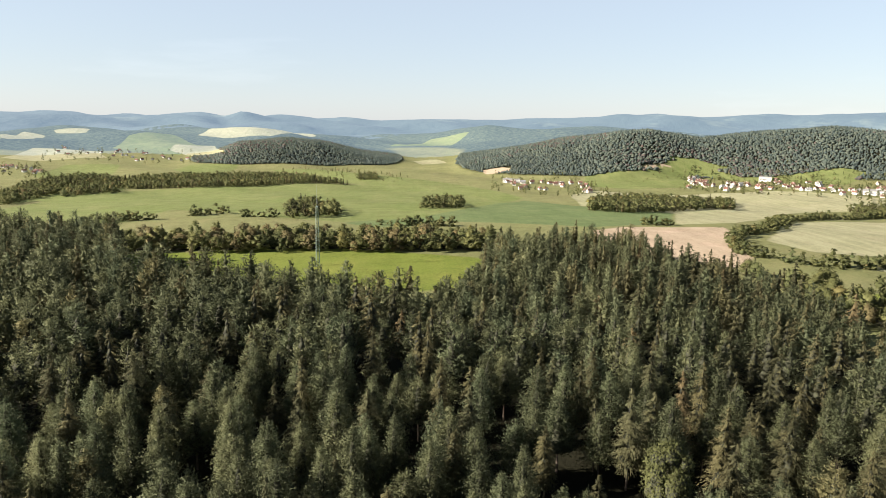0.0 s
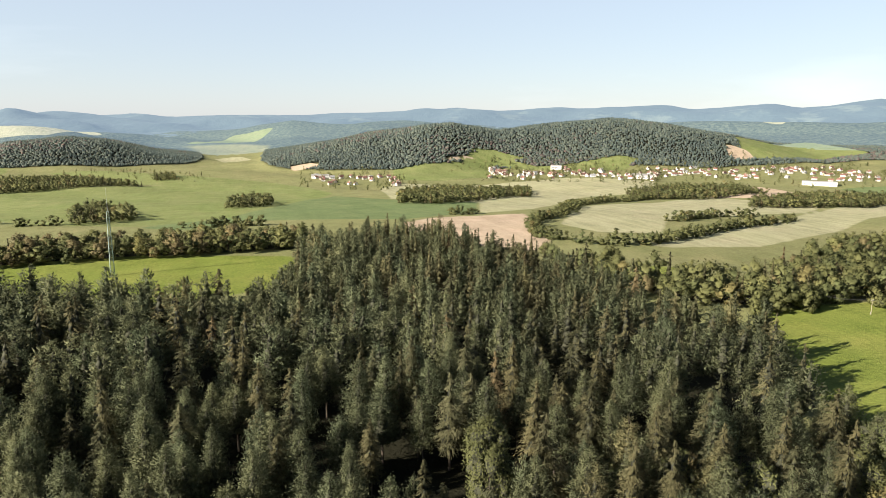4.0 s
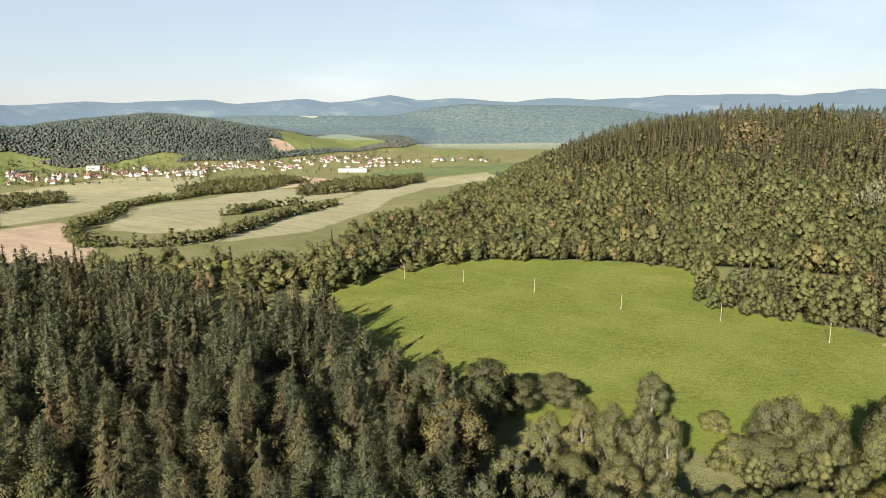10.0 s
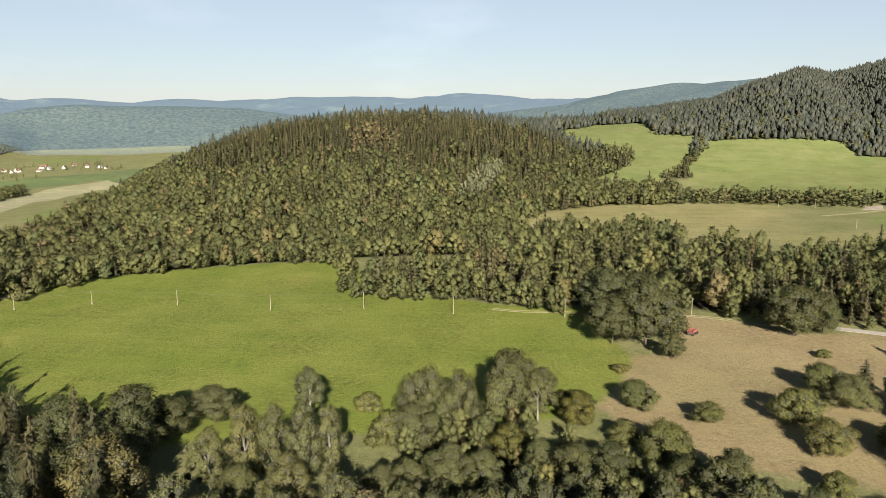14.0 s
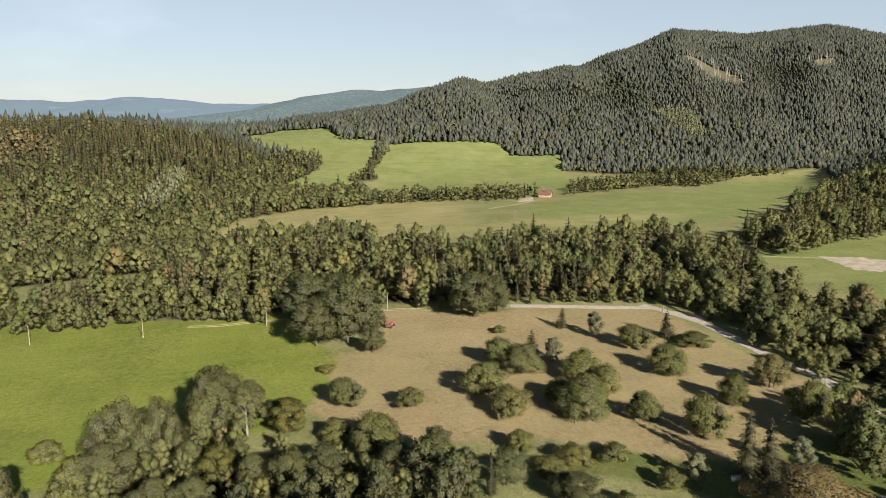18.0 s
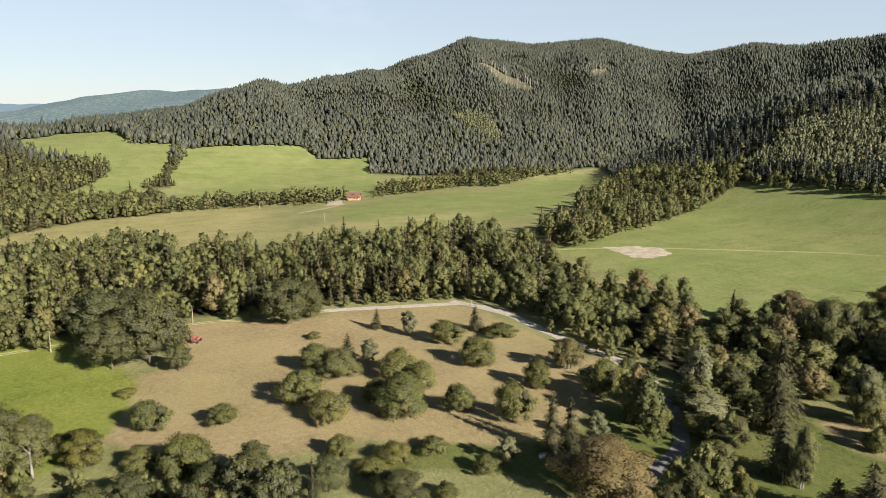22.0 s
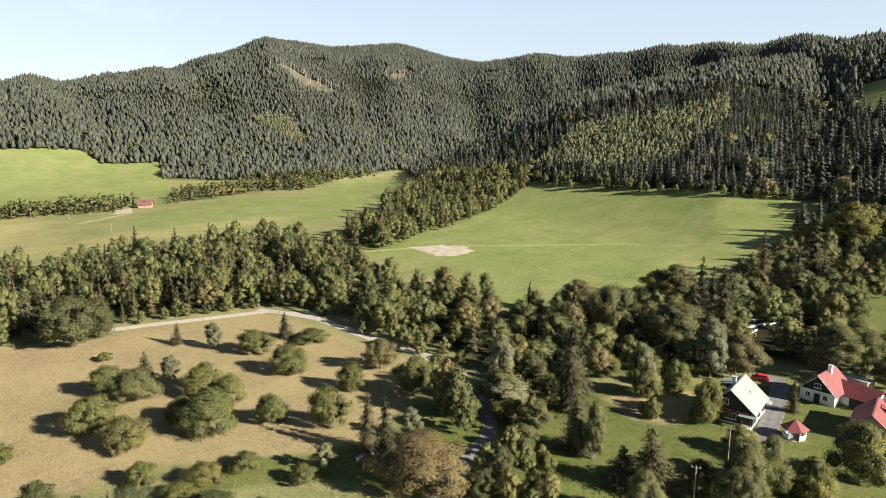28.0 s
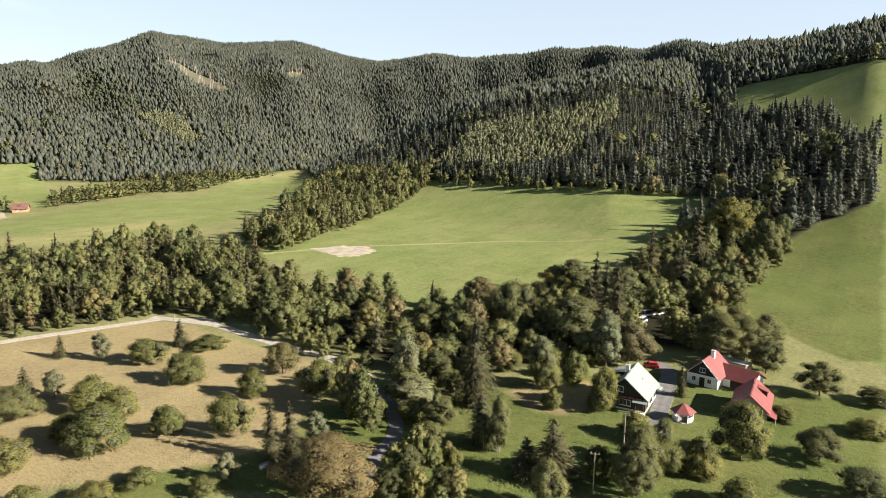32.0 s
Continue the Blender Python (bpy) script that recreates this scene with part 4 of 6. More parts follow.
for k, (name, poly) in enumerate(COPSES.items()):
    mixed_wood(600 + k * 10, "copse", poly, 6.6, 0.25, 40, 1.7, 1.05, "dark copse among the fields of the valley", 3, 0.08, 0.01, (0.46, 0.72))
for k, (name, poly) in enumerate(SHRUBS.items()):
    mixed_wood(680 + k * 10, "shrubs", poly, 23.0, 0.05, 12, 3.2, 0.42, "scattered fruit trees and bushes on the slope", 3, 0.2, 0.1)
for k, (name, line) in enumerate(HEDGES.items()):
    rng = np.random.default_rng(700 + k)
    rows = []
    for p, q in zip(line[:-1], line[1:]):
        for u in np.arange(0, 1, 4.0 / np.hypot(*(q - p))):
            for w in range(2):
                s = rng.uniform(0.45, 0.95)
                rows.append((*(p + (q - p) * u + rng.normal(0, 2.2, 2)), s, s * rng.uniform(0.5, 0.8)))
    planted("hedge", rows, [leafy(710 + k * 4 + j, 20, 10, 4.0, 0.0, 3, 2.6) for j in range(3)], LEAF, "row of bushes and trees between fields", "hedge")

# wooded hills
in_wood = np.array([w for w in (WOODS["belt"], WOODS["spur"], WOODS["brook"], WOODS["valley"], WOODS["conifer"])], dtype=object)


def hills_near(x, y):
    t = np.minimum(hill_woods(x, y), 1000 - np.hypot(x, y))
    return np.minimum(t, -union(list(in_wood), x, y))


x, y, rng = scattered(301, hills_near, (-100, -1000, 1000, 900), 5.6, 0.48)
az, r = bearing(x, y), np.hypot(x, y)
con = rng.uniform(0, 1, len(x)) < np.clip(0.42 + (terrain(x, y) - 12) / 42, 0.25, 0.88) * np.where(r < 420, 0.35, 1)
con = np.where((az > 100) & (r > 500), rng.uniform(0, 1, len(x)) < np.where((az < 136) & (r < 700), 0.70, 0.90), con)
con = np.where((az > 136) & (r < 620), rng.uniform(0, 1, len(x)) < np.where(az > 152, 0.94, 0.78), con)
pale = (union(YOUNG, x, y) + rng.normal(0, 5, len(x)) > 0) & (rng.uniform(0, 1, len(x)) < 0.97)
s = rng.uniform(0.48, 1.08, len(x)) + 0.35 * (rng.uniform(0, 1, len(x)) > 0.9)
rows = np.stack([x, y, s, s * rng.uniform(0.8, 1.25, len(x))], 1)
rows[pale, 2:] *= 0.75
rows[(az > 98) & (r > 600), 2] *= 0.95
rows[(az > 98) & (r > 600), 3] *= 0.72
close = r < 560
birch_like = rng.uniform(0, 1, len(x)) < 0.10
rust_like = ~birch_like & ((rng.uniform(0, 1, len(x)) < 0.006) | (union(RUSTY, x, y) + rng.normal(0, 6, len(x)) > 0))
con &= ~rust_like
old_stand = (az > 140) & (r < 720) & (union(YOUNG, x, y) < -45)
rows[old_stand, 2] *= 1.55
rows[old_stand, 3] *= 1.25
thinned = ~old_stand | (rng.uniform(0, 1, len(x)) < 0.48)
for flag in (True, False):
    here = (close == flag) & ~pale & thinned
    broad = [leafy(310 + k, 110, 9.5, 4.0, 0.05, 5, 1.1) if flag else leafy(310 + k, 18, 9, 4.0, 0.1, 3, 2.2) for k in range(6)]
    planted("hill_wood", rows[here & ~con & ~birch_like & ~rust_like], broad, LEAF, "broadleaved trees on the wooded hill", "forest")
    planted("hill_wood", rows[here & ~con & birch_like], broad, BIRCH, "paler birches on the wooded hill", "forest")
    planted("hill_wood", rows[here & rust_like], broad, RUST, "browning trees on the wooded hill", "forest")
    planted("hill_spruces", rows[here & con & (r > 720)], [spike_tree(325 + k, 12, 3.6) for k in range(8)], MOUNTAIN_SPRUCE, "grey-green spruces on the mountain's foot", "forest")
    planted("hill_spruces", rows[here & con & (r <= 720) & (az > 130)], [conifer(328 + k, 90, 12.5, 4.2, size=1.35, blunt=0.62) for k in range(5)], MOUNTAIN_SPRUCE, "dark spruces on the slope above the pasture", "forest")
    planted("hill_spruces", rows[here & con & (r <= 720) & (az <= 130)], [conifer(320 + k, 105, 12.5, 4.4, size=1.25, blunt=0.60) if flag else conifer(320 + k, 64, 12, 4.4, size=1.6, blunt=0.62) for k in range(5)], SPRUCE, "spruces and pines covering the hill", "forest")
x, y, rng = scattered(331, lambda x, y: np.minimum(union(YOUNG, x, y), 1000 - np.hypot(x, y)), (-100, -1000, 1000, 900), 3.9)
s = rng.uniform(0.7, 1.15, len(x))
planted("young_larches", np.stack([x, y, s, s * rng.uniform(0.75, 1.3, len(x))], 1), [leafy(340 + k, 24, 9, 2.3, 0.0, 4, 1.2, 1.3) for k in range(5)], LARCH, "pale green young conifers on the slope", "forest")
x, y, rng = scattered(401, lambda x, y: np.minimum(hill_woods(x, y), np.minimum(np.hypot(x, y) - 1000, bearing(x, y) - 80)), (-250, -2100, 2100, 400), 5.8)
r = np.hypot(x, y)
ok = r < 2050
ok &= np.sin(x / 37 + 2 * np.sin(y / 53)) * np.sin(y / 41 + 1.6 * np.sin(x / 67)) + rng.normal(0, 0.12, len(x)) < 0.92
x, y = x[ok], y[ok]
s = rng.uniform(0.6, 1.0, len(x)) * (1 + 0.3 * np.sin(x / 71 + np.sin(y / 47)) * np.sin(y / 59))
rows = np.stack([x, y, s, s * rng.uniform(0.75, 1.3, len(x))], 1)
young_here = union(YOUNG, x, y) + rng.normal(0, 14, len(x)) > 0
rows[young_here, 3] *= 0.6
planted("mountain_spruces", rows[~young_here], [spike_tree(420 + k) for k in range(8)], MOUNTAIN_SPRUCE, "spruce forest covering the mountain", "forest")
planted("mountain_plantation", rows[young_here], [spike_tree(430 + k) for k in range(8)], MOUNTAIN_YOUNG, "lighter young plantation on the mountain", "forest")
x, y, rng = scattered(451, lambda x, y: union(FIELDS["cleared"], x, y) + 12, (300, -2100, 2100, 400), 16.0)
s = rng.uniform(0.7, 1.2, len(x))
planted("bare_trunks", np.stack([x, y, s, s], 1), [stem(15, 0.45)], BARE_WOOD, "pale bare trunks left standing on the clearing", "trees")


def far_slopes(x, y):
    r, az = np.hypot(x, y), bearing(x, y)
    return np.minimum(hill_woods(x, y), np.maximum(np.minimum(r - 1000, 80 - az), np.minimum(r - 1700, 104 - az)))


x, y, rng = scattered(501, far_slopes, (-1300, -700, 2700, 2700), 5.4)
ok = np.hypot(x, y) < 1950
x, y = x[ok], y[ok]
s = rng.uniform(0.5, 0.86, len(x)) * np.where(np.hypot(x, y) > 1900, 0.72, 1)
kind = rng.uniform(0, 1, len(x)) + 0.35 * np.sin(x / 130 + np.sin(y / 90)) * np.sin(y / 110)
kind = np.where(np.hypot(x, y) > 1900, kind * 0.85, kind)
rows = np.stack([x, y, s * rng.uniform(0.9, 1.5, len(x)), s * rng.uniform(0.45, 0.8, len(x))], 1)
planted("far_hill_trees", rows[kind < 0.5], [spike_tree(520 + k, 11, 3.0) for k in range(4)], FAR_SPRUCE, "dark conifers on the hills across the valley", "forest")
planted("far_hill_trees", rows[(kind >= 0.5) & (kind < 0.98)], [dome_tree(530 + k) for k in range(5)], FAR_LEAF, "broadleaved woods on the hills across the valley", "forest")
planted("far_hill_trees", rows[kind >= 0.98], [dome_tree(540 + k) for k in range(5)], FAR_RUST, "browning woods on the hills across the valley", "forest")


# ---- single trees of orchard, meadow edge and gardens ----
def grown(name, leaf, bark, label, group, half, tall, crowns, trunk):
    return [(tree_kind(name, c, trunk, leaf, bark, label, group), half, tall) for c in crowns]


YELLOW = foliage("yellowing_leaves", (0.14, 0.14, 0.035), (0.21, 0.19, 0.05), (0.24, 0.17, 0.05), 0.1)
GROWN = {
    "apple": lambda: grown("apple_tree", APPLE, BARK, "old round-crowned fruit tree in dry grass", "orchard trees", 3.6, 6.0,
                           [leafy(800 + k, 3897, 6.0, 3.9, 0.05, 14, 0.31, weep=0.5) for k in range(3)], limbs(1, 5.0, 2.6, 6, 0.15)),
    "willow": lambda: grown("willow_tree", BIRCH, BARK, "grey-green weeping willow with hanging twigs", "", 4.0, 9.0,
                            [leafy(810 + k, 5315, 9.0, 4.2, 0.08, 9, 0.34, weep=0.9) for k in range(2)], limbs(2, 7.0, 2.6)),
    "leaf": lambda: grown("broadleaved_tree", LEAF, BARK, "dense green broadleaved tree at the field edge", "trees of meadow edge and garden", 4.0, 11.0,
                          [leafy(820 + k, 4961, 11.0, 4.2, 0.08, 15, 0.34) for k in range(4)], limbs(3, 9.0, 2.6)),
    "birch": lambda: grown("birch_tree", BIRCH, BIRCH_BARK, "slender pale-leaved birch with white trunk", "birches of the meadow edge", 2.8, 12.0,
                           [leafy(830 + k, 4606, 12.0, 2.9, 0.10, 11, 0.27, weep=0.6) for k in range(3)], limbs(4, 11.0, 1.6)),
    "yellow": lambda: grown("yellowing_tree", YELLOW, BARK, "broadleaved tree turning yellow in early autumn", "", 4.0, 8.0,
                            [leafy(840 + k, 4606, 8.0, 4.2, 0.08, 9, 0.33) for k in range(2)], limbs(5, 6.0, 2.4)),
    "rust": lambda: grown("copper_tree", RUST, BARK, "large copper-brown broadleaved tree beside the lane", "", 5.0, 11.0,
                          [leafy(850, 11812, 11.0, 5.2, 0.05, 16, 0.27)], limbs(6, 8.0, 3.0)),
    "rustleaf": lambda: grown("browning_tree", RUST, BARK, "broadleaved tree with browning crown near the houses", "", 4.0, 9.0,
                              [leafy(855, 5315, 9.0, 4.2, 0.08, 9, 0.34)], limbs(7, 7.0, 2.6)),
    "rustbush": lambda: grown("red_shrub", RUST, BARK, "low shrub with reddish autumn leaves", "", 2.2, 3.0,
                              [leafy(858, 2126, 3.0, 2.4, 0.0, 6, 0.25)], limbs(8, 2.0, 1.0, 4)),
    "bush": lambda: grown("bush", APPLE, BARK, "low rounded bush in rough grass", "bushes of orchard and garden", 2.4, 3.2,
                          [leafy(860 + k, 2480, 3.2, 2.6, 0.0, 7, 0.25) for k in range(3)], limbs(9, 2.2, 1.2, 4)),
    "spruce": lambda: grown("garden_spruce", SPRUCE, BARK, "single dark spruce standing in the open", "spruces of orchard and garden", 2.6, 14.0,
                            [conifer(870 + k, 2600, 14.0, 3.0, 0.03, -0.3, 0.72, 0.56) for k in range(2)], stem(13, 0.2)),
    "larch": lambda: grown("young_tree", LARCH, BARK, "slim bright green young tree", "young trees", 1.8, 7.0,
                           [leafy(880 + k, 3188, 7.0, 1.9, 0.04, 9, 0.23) for k in range(2)], limbs(10, 6.0, 0.9)),
}
KINDS = {}


def grow(kind, *rows):
    """Trees one by one: place, width and height in metres."""
    if kind not in KINDS:
        KINDS[kind] = [GROWN[kind](), np.random.default_rng(len(kind) * 7 + ord(kind[0]))]
    variants, rng = KINDS[kind]
    for x, y, width, height in rows:
        e, half, tall = variants[int(rng.integers(0, len(variants)))]
        plant(e, x, y, width / (2 * half), height / tall, rng.uniform(0, 360))


grow("bush", (159.7, -17.4, 4.5, 1.7), (150.7, -113.5, 9.7, 3.1), (176.4, -68, 3.6, 2.1), (109, -46.1, 4.8, 3.9), (100.3, -48.2, 6.2, 2.5), (101.9, -53.7, 6.4, 3.2), (86.5, -54.9, 4.3, 2.4), (101.1, -61.1, 5.4, 2.6), (129.9, 36.2, 5.6, 3.5), (115.4, 28.9, 6.8, 6.5), (59.6, -146.3, 4.4, 3.6), (57.1, -129.6, 2.5, 3.4), (85.1, -104.8, 3.9, 4.4), (92.4, -103.5, 4, 3.9), (61.1, -95.7, 3.6, 3.8), (24.4, -118.1, 6.8, 4.5), (16.2, -111.7, 6.5, 4.1), (38.4, -127.1, 6.2, 4.5), (-0, -153.6, 7, 3.3), (15.6, -152.2, 5.6, 2.6))
grow("apple", (138.4, -18.6, 8.2, 6), (133.4, -31.7, 6.9, 4.4), (135.5, -48.9, 10.7, 7.1), (123.6, -50.2, 9.6, 5.9), (151.8, -59, 8.8, 6.9), (137.8, -74, 11, 6.5), (129.2, -75.2, 8.7, 5.9), (119.5, -64.8, 13.4, 8.1), (127.7, -63, 7.6, 4.9), (113.1, -75, 7.5, 6.1), (153.2, -97.2, 9.7, 6.1), (134.7, -94.5, 10.3, 6.9), (115, -97.7, 8, 6.3), (103.4, -81.6, 8.5, 8.1), (102.5, -105.1, 8.6, 8.9), (106.9, -118.1, 5.6, 5.2), (115.2, -20.4, 9.7, 7.9), (89.6, -64.9, 4.9, 3.1), (122.3, -14.6, 6.9, 4.3), (64.4, -140, 8.4, 10.6))
grow("apple", (78.4, -109.5, 9.9, 4.4), (48.3, -134.7, 5.3, 5), (19.4, -128.6, 10.8, 10.8), (30.4, -115.4, 7.9, 6.5))
grow("willow", (144.7, -61.9, 11, 6.8), (141, 7.3, 14.1, 9.7), (124.7, 22.7, 11.7, 11.6), (121.6, 16, 8.3, 12), (128.7, 7.8, 11.4, 13.3), (90.5, -173.1, 16.1, 15.3))
grow("spruce", (158.7, -110.6, 5, 7.7), (175.3, -87.2, 4, 6.2), (154.8, -68.7, 5, 7.2), (88.6, -78.9, 5.7, 12.2), (86.6, -81.4, 4.8, 11.5), (96.3, -36, 2.1, 8.2), (39.8, 86.5, 8.8, 18.8), (72.4, -121.8, 9.3, 22.6), (61.8, -106.7, 7, 11.1), (60.8, -105.8, 2.4, 6), (44.9, -102.1, 9.5, 11.4), (49.3, -101.2, 6.7, 7.1), (36.6, -153, 3.3, 7.7))
grow("larch", (165, -92.1, 4.9, 7.6), (150.2, -72.6, 4.9, 6.6), (89.8, -69.7, 4, 5.6), (87.3, -88.8, 4.8, 6.9), (81.9, 79.2, 4.4, 7.7), (77.9, 74.1, 5, 8.9), (86.4, -116.3, 7.2, 16.1))
grow("leaf", (120.1, -111.3, 8.8, 8.2), (104.2, -29.3, 8.6, 8.9), (104.4, -22.6, 8.2, 7.7), (98.1, -39.5, 7, 6.7), (89.7, -48.1, 8.7, 5.2), (179.8, -17.1, 14.3, 14.2), (179.4, -25.6, 17.5, 19.5), (169.9, -30.7, 6.6, 7.2), (202, -16.6, 15.9, 16.2), (202.7, -25.6, 15.7, 15), (193.9, -66.7, 16.1, 14.7), (198.1, -75.6, 11.2, 11.6), (119.9, 64.9, 10, 8.1), (104.4, 72.7, 12.9, 14), (99.3, 81.9, 11.9, 13.5), (112, 70.4, 10.7, 8.6), (84.6, 64.4, 13, 14.5), (82.3, 71.5, 11.4, 14.6), (115.7, 23.7, 12.1, 8.4), (103.3, -4.9, 9, 9))
grow("leaf", (108, -10.6, 8.1, 7), (31.9, 88, 10.2, 18.5), (52.8, 83.3, 9.1, 9.7), (98.4, 68.9, 9.9, 13.1), (92.1, 68.1, 9.5, 12.3), (63.4, -85.4, 6.2, 7.9), (63.5, -81, 6, 5.5), (56, -86.2, 6, 5.7), (58.9, -167.8, 9.5, 10.3), (51.1, -172.2, 6.8, 7.5), (23.1, -179.4, 9.7, 9.1), (10.6, -171, 9.2, 8.3), (7.3, -136.5, 8.8, 6.1), (31.1, -103.6, 7.3, 8.5), (-0.5, -172.9, 9.3, 3.6), (-0.3, -125.5, 9.3, 5.4), (46.2, -320.8, 14.6, 19.3), (72.2, -215.1, 15.4, 15.4), (83.6, -123.4, 9.2, 9.8), (72.4, -109, 7.1, 6.5))
grow("leaf", (68.5, -99.4, 5.5, 5.6))
grow("rust", (72.5, -76.6, 16.4, 9.9))
grow("rustbush", (117.5, -20.4, 4.8, 2.9))
grow("birch", (137.7, 0.9, 7.6, 8.2), (123.6, 46.4, 6.9, 11.5), (97.2, 47.9, 7.3, 15), (98.5, 43.3, 7.3, 14.8), (97.7, 38, 7.1, 15.4), (100.7, 34.8, 6, 14.4), (93.7, 52.4, 7, 12.5), (90.4, 38, 7.9, 10.5), (87.5, 44.3, 7.9, 10.2), (129.4, 1.5, 7.7, 10.5), (117, 11.5, 5.6, 6), (100.7, 15, 8.9, 8.8), (100.3, 9.6, 6.9, 8.5), (104.3, 1.1, 6.1, 8.8), (94.8, 24.7, 6.6, 7.4), (95.2, 20.3, 6.6, 8.7), (84.2, 69.8, 8.2, 12.3), (57.4, -105.6, 4.6, 9.6), (41.2, -93, 6.2, 8.7), (35.1, -182.6, 13.1, 13.6))
grow("birch", (29.2, -186.3, 10, 12.2))
grow("yellow", (134.9, -6.1, 8.5, 4.8), (128.8, -6.4, 7.7, 7.1), (113.2, 6.2, 7.6, 7), (68.4, -358.4, 24.8, 20.6), (101.6, -230.4, 15.3, 9.9))
grow("rustleaf", (53.6, -167.3, 12.8, 10.6), (109.9, -188, 12.9, 11.5))
grow("larch", (65.0, -140.4, 7.9, 12.4), (57.1, -160.4, 8.9, 15.7), (81.5, -112.0, 11.1, 8.3))
grow("bush", (60.9, -149.2, 5.9, 6.3), (48.9, -137.3, 6.7, 8.6), (57.9, -130.6, 4.1, 3.8), (76.5, -146.4, 5.8, 5.2), (38.6, -108.0, 5.3, 5.3), (24.1, -119.0, 6.2, 6.2))
grow("birch", (57.2, -105.9, 4.6, 11.3), (60.0, -104.8, 3.5, 7.4), (31.9, -109.0, 8.4, 11.4), (30.6, -117.5, 6.6, 9.1))
grow("spruce", (62.9, -182.3, 10.6, 24.2), (74.1, -195.4, 10.7, 23.1), (63.0, -252.1, 10.9, 20.2), (77.9, -263.7, 11.5, 22.4), (68.9, -296.4, 13.2, 23.8), (69.0, -177.7, 9.8, 20.6), (68.3, -188.9, 10.3, 22.4))
grow("leaf", (89.3, -213.4, 17.6, 16.2), (71.5, -171.2, 17.5, 15.1))
grow("birch", (32.8, -193.7, 12.7, 13.0), (26.0, -192.0, 12.0, 12.0))

for variants, _ in KINDS.values():
    for e, _, _ in variants:
        if "placed" not in e:
            for ob in list(e.children):
                bpy.data.objects.remove(ob)
            bpy.data.objects.remove(e)
        else:
            del e["placed"]
for e in spruces + pines:
    if "placed" in e:
        del e["placed"]


# ---- helpers for built things ----
def part(name, bm, material, parent=None, label=""):
    me = bpy.data.meshes.new(name)
    bm.normal_update()
    bm.to_mesh(me)
    bm.free()
    me.materials.append(material)
    ob = new(name, me)
    if parent:
        ob.parent = parent
    if label:
        ob["label"] = label
    return ob


def box(cx, cy, cz, sx, sy, sz, bm=None, turn=0.0, bevel=0.0):
    """A box by its centre and size, its edges bevelled on request."""
    bm = bm or bmesh.new()
    made = bmesh.ops.create_cube(bm, size=1.0, matrix=pose(cx, cy, cz, 0, 0, turn) @ Matrix.Diagonal((sx, sy, sz, 1)))
    if bevel:
        edges = list({e for v in made["verts"] for e in v.link_edges})
        bmesh.ops.bevel(bm, geom=edges, offset=bevel, segments=2, affect="EDGES")
    return bm


def rod(p, q, r0, r1=None, sides=8, bm=None):
    """A tapered round bar from p to q."""
    bm = bm or bmesh.new()
    p, q = Vector(p), Vector(q)
    m = Matrix.Translation((p + q) / 2) @ (q - p).to_track_quat("Z", "Y").to_matrix().to_4x4()
    bmesh.ops.create_cone(bm, cap_ends=True, segments=sides, radius1=r0, radius2=r0 if r1 is None else r1, depth=(q - p).length, matrix=m)
    return bm


def slab(corners, thick, bm=None):
    """A plate with the given upper corners and a thickness downwards along its normal."""
    bm = bm or bmesh.new()
    c = [Vector(p) for p in corners]
    n = (c[1] - c[0]).cross(c[2] - c[0]).normalized() * thick
    top = [bm.verts.new(p) for p in c]
    low = [bm.verts.new(p - n) for p in c]
    bm.faces.new(top)
    bm.faces.new(low[::-1])
    for i in range(len(c)):
        j = (i + 1) % len(c)
        bm.faces.new((top[i], low[i], low[j], top[j]))
    return bm


GRAVEL = plain("pale_gravel", (0.38, 0.345, 0.29), 0.95, 0.25, 0.8, bump=0.4)
TRACK_DIRT = plain("dry_earth", (0.27, 0.235, 0.13), 0.95, 0.3, 0.5, bump=0.4)
ASPHALT = plain("worn_asphalt", (0.17, 0.165, 0.16), 0.9, 0.25, 0.6, bump=0.3)
SAND = plain("bare_sandy_soil", (0.38, 0.33, 0.25), 0.95, 0.3, 0.25, bump=0.5)
TIMBER = plain("grey_timber", (0.30, 0.26, 0.21), 0.9, 0.25, 3.0, bump=0.3)
CONCRETE = plain("concrete", (0.36, 0.35, 0.33), 0.85, 0.15, 2.0, bump=0.2)
STEEL = plain("galvanised_steel", (0.42, 0.46, 0.44), 0.5, 0.15, 2.0, metal=0.7)
MAST_GREEN = plain("mast_paint", (0.30, 0.38, 0.34), 0.6, 0.15, 1.0)
WIRE = plain("wire", (0.10, 0.10, 0.10), 0.5, 0.1, 1.0, metal=0.6)


